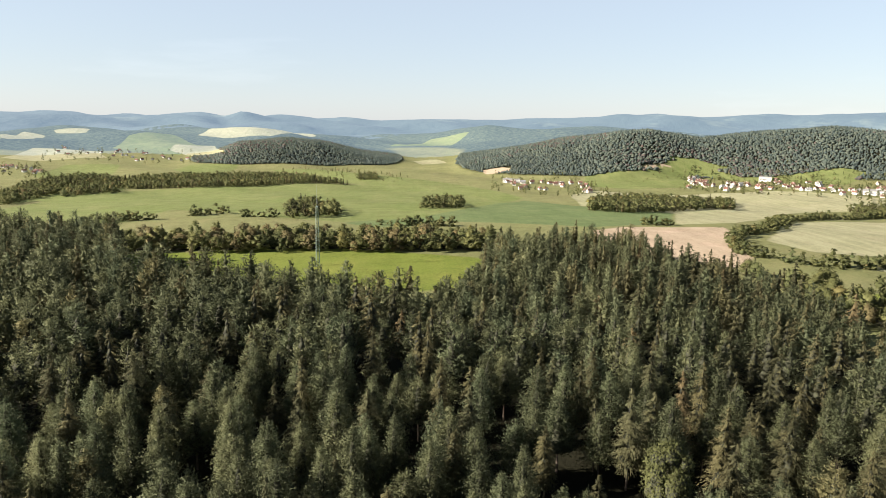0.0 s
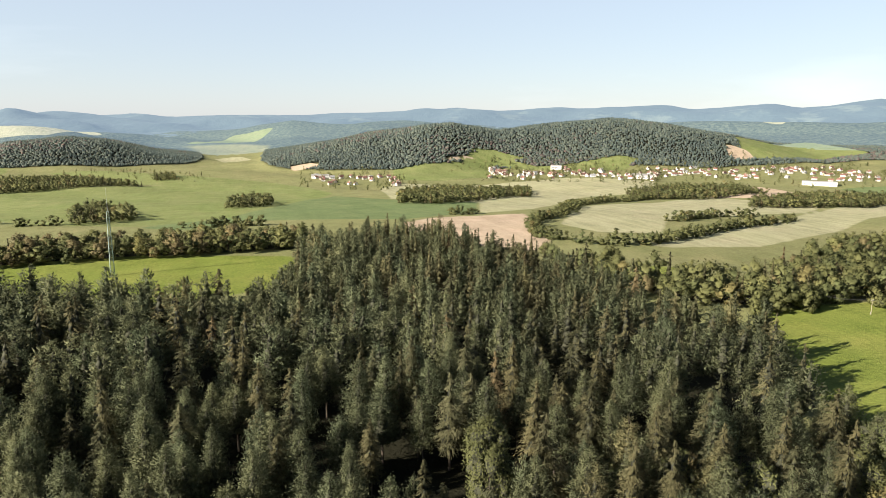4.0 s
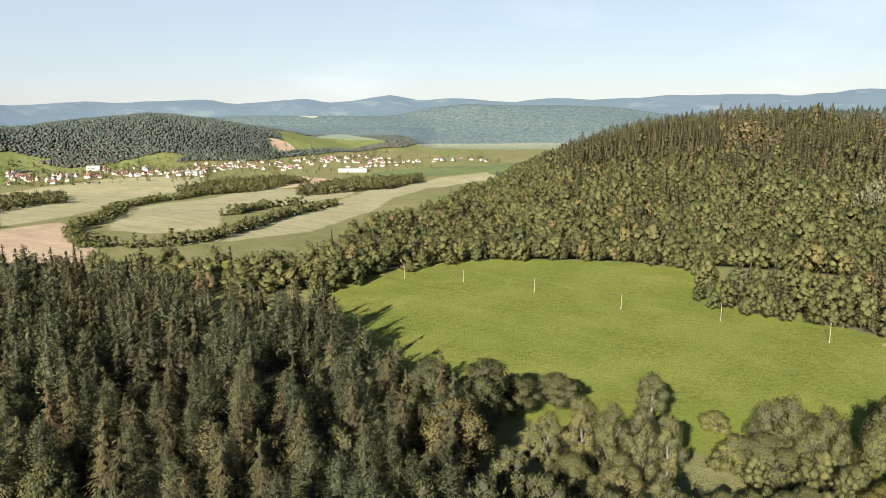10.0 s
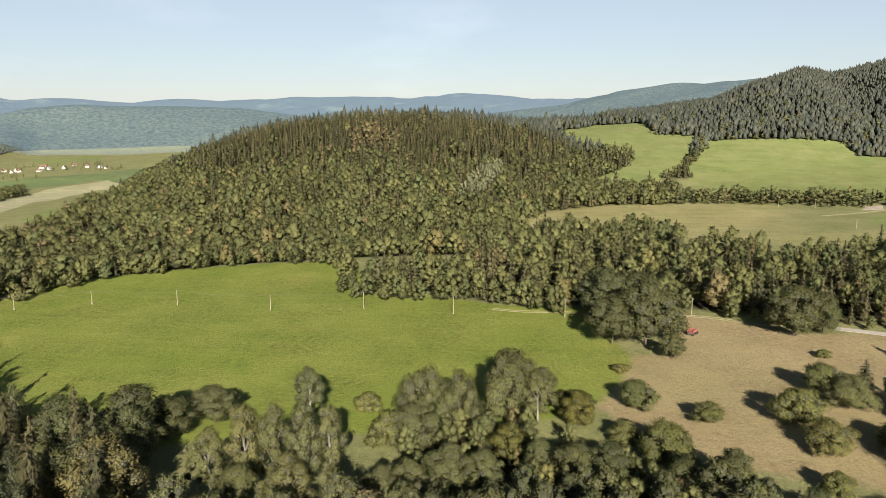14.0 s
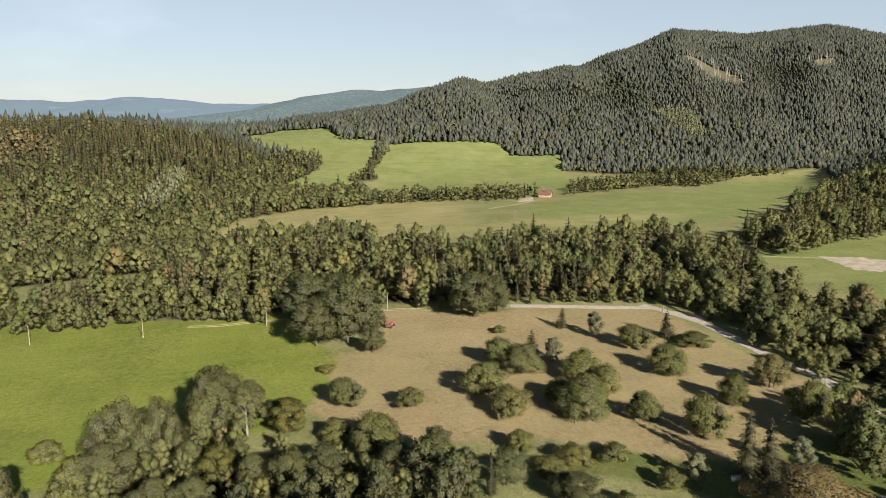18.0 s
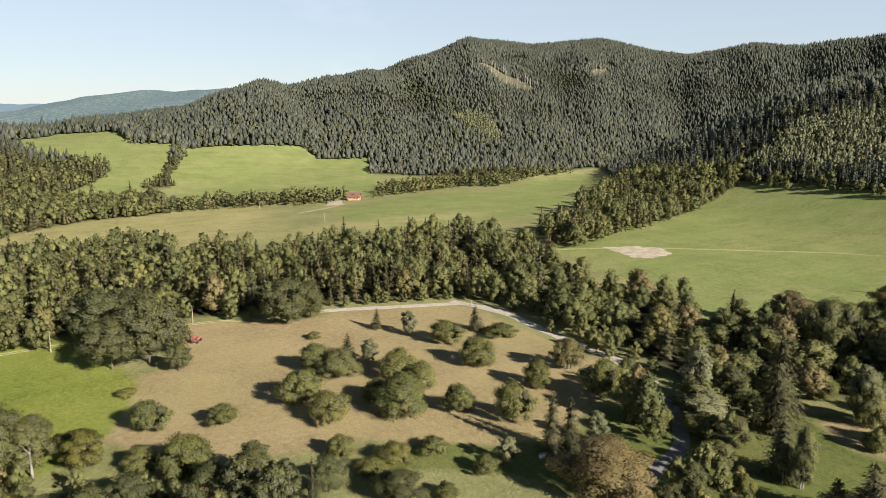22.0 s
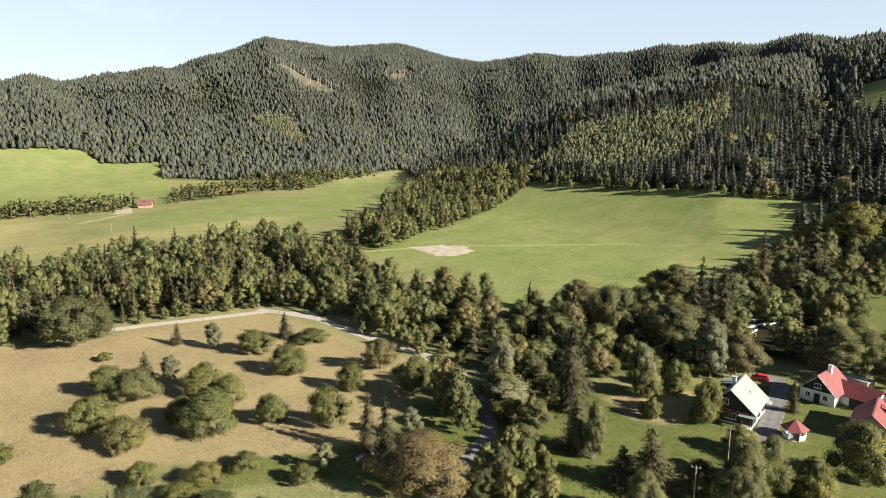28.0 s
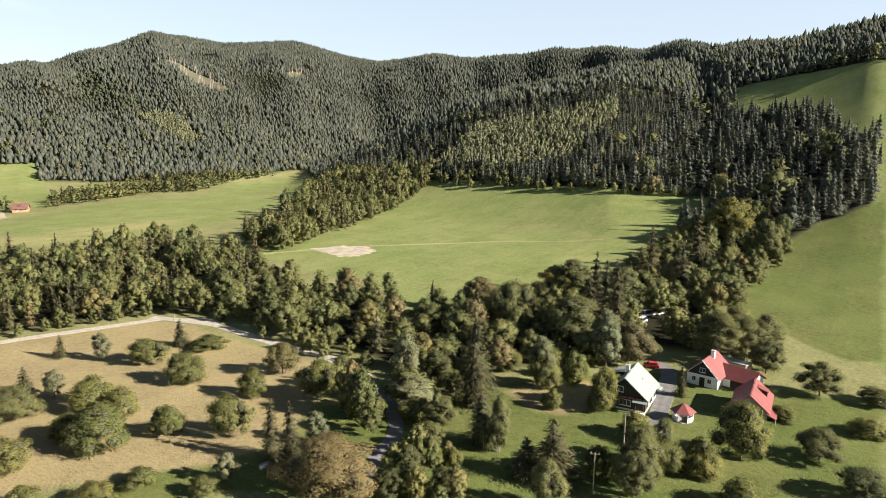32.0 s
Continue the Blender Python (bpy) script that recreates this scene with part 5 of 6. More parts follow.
def strip(name, pts, width, material, label, category, lift=0.07, ragged=0.2):
    """A road or track laid on the ground along a line, with a thin edge."""
    rng = np.random.default_rng(len(pts) * 13 + int(abs(pts[0][0])))
    pts = np.array(pts, float)
    seg = np.hypot(*np.diff(pts, axis=0).T)
    s = np.concatenate([[0], np.cumsum(seg)])
    u = np.arange(0, s[-1], 1.5)
    line = np.stack([np.interp(u, s, pts[:, k]) for k in (0, 1)], 1)
    for _ in range(6):
        line[1:-1] = (line[:-2] + 2 * line[1:-1] + line[2:]) / 4
    d = np.gradient(line, axis=0)
    d /= np.hypot(d[:, 0], d[:, 1])[:, None]
    side = np.stack([-d[:, 1], d[:, 0]], 1)
    cols = []
    for k in (-1, -0.92, -0.4, 0, 0.4, 0.92, 1):
        off = k * width / 2 + (rng.normal(0, ragged * 0.3, len(line)) if abs(k) > 0.9 else 0)
        p = line + side * np.reshape(off, (-1, 1)) if np.ndim(off) else line + side * off
        z = terrain(p[:, 0], p[:, 1]) + (lift if abs(k) < 0.95 else -0.25) - (0.03 if abs(k) == 0.4 else 0)
        cols.append(np.column_stack([p, z]))
    v = np.stack(cols, 1)
    n, m = v.shape[:2]
    i = np.arange(n * m).reshape(n, m)
    q = np.stack([i[:-1, :-1], i[:-1, 1:], i[1:, 1:], i[1:, :-1]], -1).reshape(-1, 4)
    me = bpy.data.meshes.new(name)
    me.from_pydata(v.reshape(-1, 3).tolist(), [], q.tolist())
    me.materials.append(material)
    return tagged(new(name, me), label, category, kind="structure")


def road(name, *pts):
    paved = name == "lane_b"
    strip("road", pts, 3.2 if paved else 3.6, ASPHALT if paved else GRAVEL, "narrow grey asphalt lane between gardens" if paved else "pale gravel lane between orchard and wood", "road")


def track(name, *pts):
    for off in (-0.75, 0.75):
        p = np.array(pts, float)
        d = np.gradient(p, axis=0)
        d /= np.hypot(d[:, 0], d[:, 1])[:, None]
        strip("wheel_track", p + np.stack([-d[:, 1], d[:, 0]], 1) * off, 0.55, TRACK_DIRT, "bare wheel rut worn through the grass", "track", 0.05)


def drive(name, *pts):
    strip("driveway", pts, 4.2, ASPHALT, "grey asphalt drive between the two houses", "driveway")


def patch(name, *pts):
    """A bare spot with a ragged outline."""
    rng = np.random.default_rng(5)
    pts = np.array(pts, float)
    c = pts.mean(0)
    out = []
    for p, q in zip(pts, np.roll(pts, -1, axis=0)):
        for u in np.arange(0, 1, 0.125):
            w = p + (q - p) * u
            out.append(c + (w - c) * rng.uniform(0.85, 1.05))
    rings_ = [np.array([c + (w - c) * f for w in out]) for f in (1.0, 0.93, 0.6, 0.3)]
    v = np.concatenate(rings_ + [c[None]])
    z = terrain(v[:, 0], v[:, 1]) + 0.09
    n = len(out)
    z[:n] -= 0.3
    faces = [[k * n + i, k * n + (i + 1) % n, (k + 1) * n + (i + 1) % n, (k + 1) * n + i] for k in range(3) for i in range(n)]
    faces += [[3 * n + i, 3 * n + (i + 1) % n, 4 * n] for i in range(n)]
    me = bpy.data.meshes.new("bare_ground")
    me.from_pydata(np.column_stack([v, z]).tolist(), [], faces)
    me.materials.append(SAND)
    tagged(new("bare_ground", me), "trampled bare sandy spot in the pasture", "bare ground", kind="structure")


road("lane", (190.1, -122.8), (180.8, -125.7), (167.1, -129.1), (143.1, -126.7), (119.9, -126.9), (100.6, -121.1))
road("lane_b", (118.0, -125.9), (103.0, -120.6), (88.2, -112.6), (77.6, -101.8), (75.2, -93.3), (71.5, -83.3), (68.7, -74.6))
road("gravel", (202.4, -79.9), (198.2, -93.0), (193.9, -103.2), (189.2, -115.6), (185.7, -124.5))
road("branch", (180.8, -125.7), (173.4, -131.6), (166.9, -129.4))
track("meadow_track", (208.6, 17.1), (206.8, 6.7), (208.3, -4.2), (205.4, -15.5))
track("orchard_track", (209.2, -40.3), (208.2, -49.5), (202.3, -60.2), (202.4, -82.8))
track("field_track", (242.8, -214.3), (233.4, -233.2), (219.2, -257.8), (197.1, -284.6), (168.5, -316.0), (117.7, -344.2), (99.3, -360.1))
track("cabin_track", (432.2, -158.5), (449.3, -185.7), (468.3, -211.8))
drive("drive", (33.6, -126.4), (37.3, -136.4), (38.7, -146.1), (41.1, -158.7), (43.4, -168.7), (47.4, -172.4), (51.9, -170.3))
patch("sand", (235.5, -237.1), (229.9, -253.1), (216.0, -260.4), (205.2, -253.7), (201.6, -237.0), (208.7, -229.7), (222.2, -232.9))
patch("cabin_sand", (463.4, -191.6), (462.8, -205.7), (494.3, -217.8), (488.1, -204.2))

POLE_TOPS = {}
POLE_FOOT = plain("weathered_concrete", (0.20, 0.19, 0.17), 0.9, 0.2, 2.0)
POLE_WOOD = plain("grey_pole_wood", (0.29, 0.25, 0.17), 0.9, 0.25, 3.0)


def pole(name, x, y, height):
    """A wooden power pole with a crossarm and insulators."""
    z = float(terrain(x, y))
    e = tagged(new("power_pole"), "slim grey wooden power pole with crossarm in grass", "pole", "power poles")
    e.matrix_basis = pose(x, y, z, 0, 0, 20)
    part("shaft", rod((0, 0, -0.5), (0, 0, height), 0.12, 0.08), POLE_WOOD, e)
    part("footing", box(0, 0.17, 0.3, 0.2, 0.16, 1.0, bevel=0.02), POLE_FOOT, e, "concrete foot of the pole")
    part("crossarm", box(0, 0, height - 0.3, 1.5, 0.1, 0.1), POLE_WOOD, e)
    for k in (-0.65, 0.0, 0.65):
        part("insulator", rod((k, 0, height - 0.25), (k, 0, height + 0.05), 0.07, 0.04), CONCRETE, e, "pale ceramic insulator")
    POLE_TOPS[name] = Vector((x, y, z + height - 0.05))


def mast(name, x, y, height):
    """A lattice mast with a thin top rod."""
    z = float(terrain(x, y))
    e = tagged(new("lattice_mast"), "tall slim lattice steel mast above the forest", "mast")
    e.matrix_basis = pose(x, y, z, 0, 0, 15)
    body = height * 0.74
    for sx, sy in ((-1, -1), (1, -1), (1, 1), (-1, 1)):
        part("leg", rod((sx * 0.75, sy * 0.75, -0.5), (sx * 0.4, sy * 0.4, body), 0.10, 0.08, 6), MAST_GREEN, e)
    n = 14
    for k in range(n):
        z0, z1 = body * k / n, body * (k + 1) / n
        w0, w1 = (0.75 - 0.35 * q / n for q in (k, k + 1))
        bm = bmesh.new()
        for sx, sy, tx, ty in ((-1, -1, 1, -1), (1, -1, 1, 1), (1, 1, -1, 1), (-1, 1, -1, -1)):
            rod((sx * w0, sy * w0, z0), (tx * w1, ty * w1, z1), 0.05, None, 4, bm)
            rod((sx * w1, sy * w1, z1), (tx * w1, ty * w1, z1), 0.05, None, 4, bm)
        part("bracing", bm, MAST_GREEN, e)
    part("antenna", rod((0, 0, body), (0, 0, height), 0.09, 0.03, 6), STEEL, e, "thin steel rod on top")


pole("pole_1", 188.0, 167.3, 4.8)
pole("pole_2", 197.5, 146.9, 4.5)
pole("pole_3", 200.4, 118.6, 4.8)
pole("pole_4", 198.5, 86.0, 5.0)
pole("pole_5", 204.5, 57.5, 5.3)
pole("pole_6", 201.5, 28.5, 5.4)
pole("pole_7", 202.6, -5.1, 5.6)
pole("pole_0", 177.1, 182.6, 4.3)
pole("pole_8", 210.0, -42.9, 5.4)
pole("pole_h", 75.6, -120.0, 4.7)
pole("pole_f", 38.3, -119.8, 7.3)
pole("pole_g", 37.3, -102.0, 7.2)
pole("pole_r", 119.9, -112.4, 6.0)
pole("pole_s", 181.3, -124.9, 2.1)
pole("pole_q", 473.1, -146.3, 6.4)
pole("pole_p", 463.0, -164.9, 6.4)
pole("pole_o", 382.1, -157.0, 4.8)
mast("mast", -52.6, 285.1, 33.8)


def wires(names, sag=0.8):
    for a, b in zip(names[:-1], names[1:]):
        p, q = POLE_TOPS[a], POLE_TOPS[b]
        d = (q - p).to_2d().normalized()
        for off in (-0.65, 0.0, 0.65):
            o = Vector((-d.y * off, d.x * off, 0))
            u = np.linspace(0, 1, 13)
            mid = np.array(p + o)[None] * (1 - u[:, None]) + np.array(q + o)[None] * u[:, None]
            mid[:, 2] -= sag * 4 * u * (1 - u)
            ring = np.array([(-d.y, d.x, 0), (0, 0, 1), (d.y, -d.x, 0), (0, 0, -1)]) * 0.011
            v = (mid[:, None] + ring[None]).reshape(-1, 3)
            faces = [(4 * i + j, 4 * i + (j + 1) % 4, 4 * i + 4 + (j + 1) % 4, 4 * i + 4 + j) for i in range(12) for j in range(4)]
            me = bpy.data.meshes.new("power_line")
            me.from_pydata(v.tolist(), [], faces)
            me.materials.append(WIRE)
            tagged(new("power_line", me), "thin power line sagging between poles", "wire", "power lines")


wires(["pole_0", "pole_1", "pole_2", "pole_3", "pole_4", "pole_5", "pole_6", "pole_7", "pole_8"])
wires(["pole_h", "pole_f"])


# ---- village across the valley ----
WHITEWASH = plain("whitewash", (0.70, 0.68, 0.63), 0.9, 0.1, 0.5)
TILE_RED = plain("red_roof_tiles", (0.20, 0.10, 0.075), 0.85, 0.25, 0.4)
TILE_BROWN = plain("brown_roof_tiles", (0.15, 0.075, 0.06), 0.85, 0.25, 0.4)
SLATE = plain("grey_roofing", (0.28, 0.28, 0.28), 0.8, 0.2, 0.4)
CREAM = plain("cream_plaster", (0.58, 0.52, 0.42), 0.9, 0.1, 0.5)


def gable_body(w, l, wall, top, bm=None):
    """Walls of a gabled house: across w, along l."""
    bm = bm or bmesh.new()
    prof = [(-w / 2, -2.0), (w / 2, -2.0), (w / 2, wall), (0, top), (-w / 2, wall)]
    f = [bm.verts.new((x, -l / 2, z)) for x, z in prof]
    b = [bm.verts.new((x, l / 2, z)) for x, z in prof]
    bm.faces.new(f)
    bm.faces.new(b[::-1])
    for i in range(5):
        j = (i + 1) % 5
        bm.faces.new((f[i], b[i], b[j], f[j]))
    bmesh.ops.recalc_face_normals(bm, faces=bm.faces)
    return bm


def roof_pair(w, l, wall, top, over=0.5, thick=0.22):
    slope = (top - wall) / (w / 2)
    z_e, x_e, y_e = wall - over * slope + 0.12, w / 2 + over, l / 2 + over
    bm = slab([(-x_e, y_e, z_e), (-x_e, -y_e, z_e), (0, -y_e, top + 0.12), (0, y_e, top + 0.12)], -thick)
    return slab([(0, y_e, top + 0.12), (0, -y_e, top + 0.12), (x_e, -y_e, z_e), (x_e, y_e, z_e)], -thick, bm)


def hamlet(seed, n, corner, span_u, span_v, size=0.58):
    """Houses scattered over a strip of ground."""
    rng = np.random.default_rng(seed)
    made = {}
    for i in range(n):
        x, y = np.array(corner) + rng.uniform(0, 1) * np.array(span_u) + rng.uniform(0, 1) * np.array(span_v)
        k = int(rng.integers(0, 6))
        m = pose(x, y, float(terrain(x, y)), 0, 0, rng.choice([0, 90, 30, 120]) + rng.uniform(-15, 15))
        if k in made:
            copy_thing(made[k], m)
            continue
        w, l, wall, top = rng.uniform(7, 9.5) * size, rng.uniform(9, 14) * size, rng.uniform(3.5, 6) * size, 0
        top = wall + w * 0.42
        wm, rm = [WHITEWASH, WHITEWASH, CREAM][k % 3], [TILE_RED, TILE_RED, TILE_BROWN, SLATE, TILE_RED, TILE_BROWN][k]
        e = tagged(new("village_house"), "small village house with pale walls and gabled roof", "house", "houses of the village")
        part("wall", gable_body(w, l, wall, top), wm, e)
        part("roof", roof_pair(w, l, wall, top), rm, e, "red tiled roof" if rm is TILE_RED else "dark roof")
        part("chimney", box(0.6, l * 0.2, top + 0.4, 0.7, 0.7, 1.6), CREAM, e)
        for yy in np.arange(-l / 2 + 2, l / 2 - 1, 3.0):
            for sx in (-1, 1):
                part("window", box(sx * (w / 2 + 0.02), yy, wall * 0.55, 0.08, 1.2, 1.4), SLATE, e, "dark window")
        e.matrix_basis = m
        made[k] = e


def garden_trees(seed, n, corner, span_u, span_v):
    rng = np.random.default_rng(seed)
    at = np.array(corner) + rng.uniform(-0.1, 1.1, (n, 1)) * np.array(span_u) + rng.uniform(-0.4, 1.4, (n, 1)) * np.array(span_v)
    s = rng.uniform(0.35, 0.8, n)
    planted("village_trees", np.column_stack([at, s, s * rng.uniform(0.8, 1.1, n)]), [leafy(seed + k, 12, 11, 4.0, 0.0, 3, 3.2) for k in range(3)], LEAF, "garden trees among the village houses", "trees")


def works(x, y, l, w, h, turn, label):
    e = tagged(new("works_building"), label, "building", "large buildings of the village")
    e.matrix_basis = pose(x, y, float(terrain(x, y)), 0, 0, turn)
    part("wall", box(0, 0, h / 2 - 1, l, w, h + 2), WHITEWASH, e)
    part("roof", box(0, 0, h + 0.2, l + 0.8, w + 0.8, 0.5), CONCRETE, e, "flat pale roof")
    for k in range(int(l // 7)):
        part("window_band", box(-l / 2 + 4 + k * 7, -w / 2 - 0.03, h * 0.55, 4.5, 0.1, h * 0.35), SLATE, e, "dark band of windows")


hamlet(900, 44, (432, 1218), (92, -76), (-55, -151))
hamlet(901, 26, (553, 1211), (92, -151), (-73, -158))
hamlet(902, 36, (721, 1152), (172, -15), (-92, -146))
hamlet(903, 54, (906, 1153), (242, -81), (-183, -232))
hamlet(904, 14, (998, 1169), (154, -40), (-66, -77))
hamlet(905, 14, (1092, 986), (121, -144), (-59, -53))
hamlet(906, 30, (96, 1193), (131, -74), (-15, -200))
hamlet(907, 26, (-1005, 1804), (358, -61), (138, -252))
hamlet(908, 14, (-833, 1301), (92, -32), (126, -198))
hamlet(909, 10, (576, 1209), (70, -33), (-33, -73))
hamlet(910, 8, (650, 1085), (17, -44), (-81, -135))
works(811, 834, 46, 18, 5, -44, "long white works hall with flat roof")
works(557, 1202, 20, 18, 7, -25, "white blocky hall above the village")
works(617, 1004, 27, 18, 6, -32, "low white hall at the village edge")
works(608, 978, 25, 18, 6, -32, "low white hall at the village edge")
works(107, 1100, 27, 18, 5, -6, "long low white shed")

garden_trees(950, 142, (432, 1218), (92, -76), (-55, -151))
garden_trees(951, 88, (553, 1211), (92, -151), (-73, -158))
garden_trees(952, 118, (721, 1152), (172, -15), (-92, -146))
garden_trees(953, 172, (906, 1153), (242, -81), (-183, -232))
garden_trees(954, 52, (998, 1169), (154, -40), (-66, -77))
garden_trees(955, 52, (1092, 986), (121, -144), (-59, -53))
garden_trees(956, 100, (96, 1193), (131, -74), (-15, -200))
garden_trees(957, 88, (-1005, 1804), (358, -61), (138, -252))
garden_trees(958, 52, (-833, 1301), (92, -32), (126, -198))
garden_trees(959, 40, (576, 1209), (70, -33), (-33, -73))
garden_trees(960, 34, (650, 1085), (17, -44), (-81, -135))


# ---- houses and yard by the lane ----
DARK_WOOD = plain("dark_stained_boards", (0.026, 0.021, 0.018), 0.8, 0.3, 2.5, bump=0.3)
GREEN_METAL = plain("pale_green_sheet_roof", (0.225, 0.268, 0.240), 0.7, 0.08, 0.5, bump=0.1)
RED_METAL = plain("red_sheet_roof", (0.20, 0.058, 0.054), 0.6, 0.15, 0.4, bump=0.1)
WHITE_PAINT = plain("white_paint", (0.78, 0.77, 0.74), 0.7, 0.06, 1.0)
GLASS = plain("window_glass", (0.03, 0.035, 0.04), 0.08, 0.1, 1.0)
BRICK_RED = plain("red_brick", (0.30, 0.14, 0.10), 0.9, 0.25, 3.0)
CAR_RED = plain("red_car_paint", (0.50, 0.03, 0.025), 0.25, 0.05, 1.0)
CAR_WHITE = plain("white_car_paint", (0.70, 0.71, 0.72), 0.3, 0.05, 1.0)
TYRE = plain("tyre_rubber", (0.03, 0.03, 0.03), 0.9, 0.1, 3.0)
FLOWERS = plain("red_flowers", (0.40, 0.10, 0.10), 0.9, 0.5, 6.0)
WAGON_RED = plain("faded_red_paint", (0.30, 0.09, 0.07), 0.8, 0.25, 2.0)
ORANGE_WOOD = plain("orange_boards", (0.36, 0.20, 0.10), 0.85, 0.2, 1.0)


def window(parent, x, y, z, w, h, face="y", panes=2):
    """A white-framed window with glass panes and a sill, set into a wall that faces -y or x."""
    holder = bmesh.new()
    t = 0.09
    at = (lambda a, b, c: (a, b, c)) if face == "y" else (lambda a, b, c: (b, a, c))
    sz = (lambda a, b, c: (a, b, c)) if face == "y" else (lambda a, b, c: (b, a, c))
    u0, d0 = (x, y) if face == "y" else (y, x)
    for du, dz, su, s_z in ((0, h / 2, w + t, t), (0, -h / 2, w + t, t), (-w / 2, 0, t, h), (w / 2, 0, t, h)):
        box(*at(u0 + du, d0, z + dz), *sz(su, 0.14, s_z), bm=holder)
    for k in range(1, panes):
        box(*at(u0 - w / 2 + w * k / panes, d0, z), *sz(0.06, 0.12, h), bm=holder)
    fr = part("window_frame", holder, WHITE_PAINT, parent, "white painted frame")
    for k in range(panes):
        part("pane", box(*at(u0 - w / 2 + w * (k + 0.5) / panes, d0, z), *sz(w / panes - 0.05, 0.05, h - 0.04)), GLASS, fr)
    out = -1 if face == "y" else (1 if x > 0 else -1)
    part("sill", box(*at(u0, d0 + out * 0.1, z - h / 2 - 0.06), *sz(w + 0.3, 0.25, 0.06)), WHITE_PAINT, fr)


def ribs(w, l, wall, top, over, side, gap, parent, material):
    """Standing seams of a sheet roof, one by one."""
    slope = (top - wall) / (w / 2)
    x_e, y_e = w / 2 + over, l / 2 + over
    for y in np.arange(-y_e + 0.3, y_e, gap):
        part("seam", rod((0.03 * side, y, top + 0.16), (side * x_e, y, wall - over * slope + 0.16), 0.035, None, 4), material, parent)


def house_shell(name, label, x, y, az, w, l, wall, top, wall_mat, roof_mat, roof_label, over=0.6, seams=True):
    e = tagged(new(name), label, "house")
    e.matrix_basis = pose(x, y, float(terrain(x, y)), 0, 0, -az)
    part("wall", gable_body(w, l, wall, top), wall_mat, e)
    r = part("roof", roof_pair(w, l, wall, top, over, 0.16), roof_mat, e, roof_label)
    if seams:
        for side in (-1, 1):
            ribs(w, l, wall, top, over, side, 0.9, r, roof_mat)
    return e


h1 = house_shell("timber_house", "black timber house with pale green sheet roof and white windows", 45.2, -143.6, 175, 9.0, 10.6, 3.2, 7.0, DARK_WOOD, GREEN_METAL, "pale green sheet-metal roof")
part("plinth", box(0, 0, -0.1, 9.12, 10.72, 1.0), WHITEWASH, h1, "whitewashed stone plinth")
part("gable_cladding", slab([(-4.4, -5.36, 3.0), (4.4, -5.36, 3.0), (0.05, -5.36, 6.75)], 0.08), DARK_WOOD, h1)
part("balcony_rail", box(0, -5.7, 2.95, 8.2, 0.12, 0.35, bevel=0.03), DARK_WOOD, h1)
for k in range(5):
    part("flower_box", box(-3.2 + 1.6 * k, -5.82, 3.05, 1.3, 0.22, 0.3, bevel=0.05), FLOWERS, h1, "flower box with red blossoms")
window(h1, -3.1, -5.36, 1.7, 1.3, 1.25, panes=2)
window(h1, 0.2, -5.36, 1.7, 2.3, 1.25, panes=3)
window(h1, -1.0, -5.42, 4.55, 1.4, 1.2, panes=2)
window(h1, 4.52, -2.0, 1.6, 1.2, 1.2, "x")
window(h1, 4.52, 1.8, 1.6, 1.2, 1.2, "x")
for dx in (2.6, 4.3):
    part("porch_post", rod((dx, -6.2, 0), (dx, -6.2, 2.5), 0.09), DARK_WOOD, h1)
part("porch_roof", slab([(2.0, -5.3, 2.9), (2.0, -6.8, 2.5), (5.0, -6.8, 2.5), (5.0, -5.3, 2.9)], -0.1), GREEN_METAL, h1)
part("porch_step", box(3.6, -6.4, 0.15, 2.2, 1.4, 0.5, bevel=0.03), WHITEWASH, h1)
part("chimney", box(-0.9, 0.5, 7.1, 0.8, 0.8, 1.8, bevel=0.03), WHITEWASH, h1, "whitewashed chimney")
part("chimney_cap", box(-0.9, 0.5, 8.05, 1.0, 1.0, 0.12), CONCRETE, h1)
part("dormer", slab([(-3.6, -0.6, 6.3), (-3.6, 3.0, 6.3), (-1.2, 3.0, 6.7), (-1.2, -0.6, 6.7)], 0.14), GREEN_METAL, h1, "shed dormer roof")
part("dormer_wall", box(-2.6, 1.2, 5.6, 1.6, 3.2, 1.2), DARK_WOOD, h1)
part("roof_vent", box(2.2, 0.8, 5.35, 0.7, 0.5, 0.3), SLATE, h1)
part("rear_roof", slab([(4.4, 3.4, 3.0), (4.4, 5.6, 3.0), (6.0, 5.6, 2.4), (6.0, 3.4, 2.4)], -0.12), GREEN_METAL, h1)

h2 = house_shell("white_cottage", "white cottage with black boarded gable and red roof", 33.7, -166.2, 187, 7.2, 8.4, 2.8, 6.2, WHITE_PAINT, RED_METAL, "faded red sheet roof")
part("gable_cladding", slab([(-3.5, -4.27, 2.75), (3.5, -4.27, 2.75), (0.0, -4.27, 6.0)], 0.08), DARK_WOOD, h2, "black boarded gable")
window(h2, 0.0, -4.34, 3.9, 1.2, 1.0)
window(h2, -1.9, -4.27, 1.5, 0.9, 1.1)
window(h2, 1.7, -4.27, 1.5, 0.9, 1.1)
part("door", box(0.0, -4.28, 1.05, 1.2, 0.12, 2.1, bevel=0.02), DARK_WOOD, h2, "dark wooden door")
part("chimney", box(0.5, 0.6, 6.6, 0.8, 0.8, 1.9, bevel=0.03), WHITE_PAINT, h2, "white chimney")
part("chimney_cap", box(0.5, 0.6, 7.6, 1.0, 1.0, 0.14), CONCRETE, h2)
part("verge", slab([(0, -4.95, 6.45), (4.25, -4.95, 2.35), (4.25, -4.7, 2.35), (0, -4.7, 6.45)], 0.2), WHITE_PAINT, h2, "pale verge board")

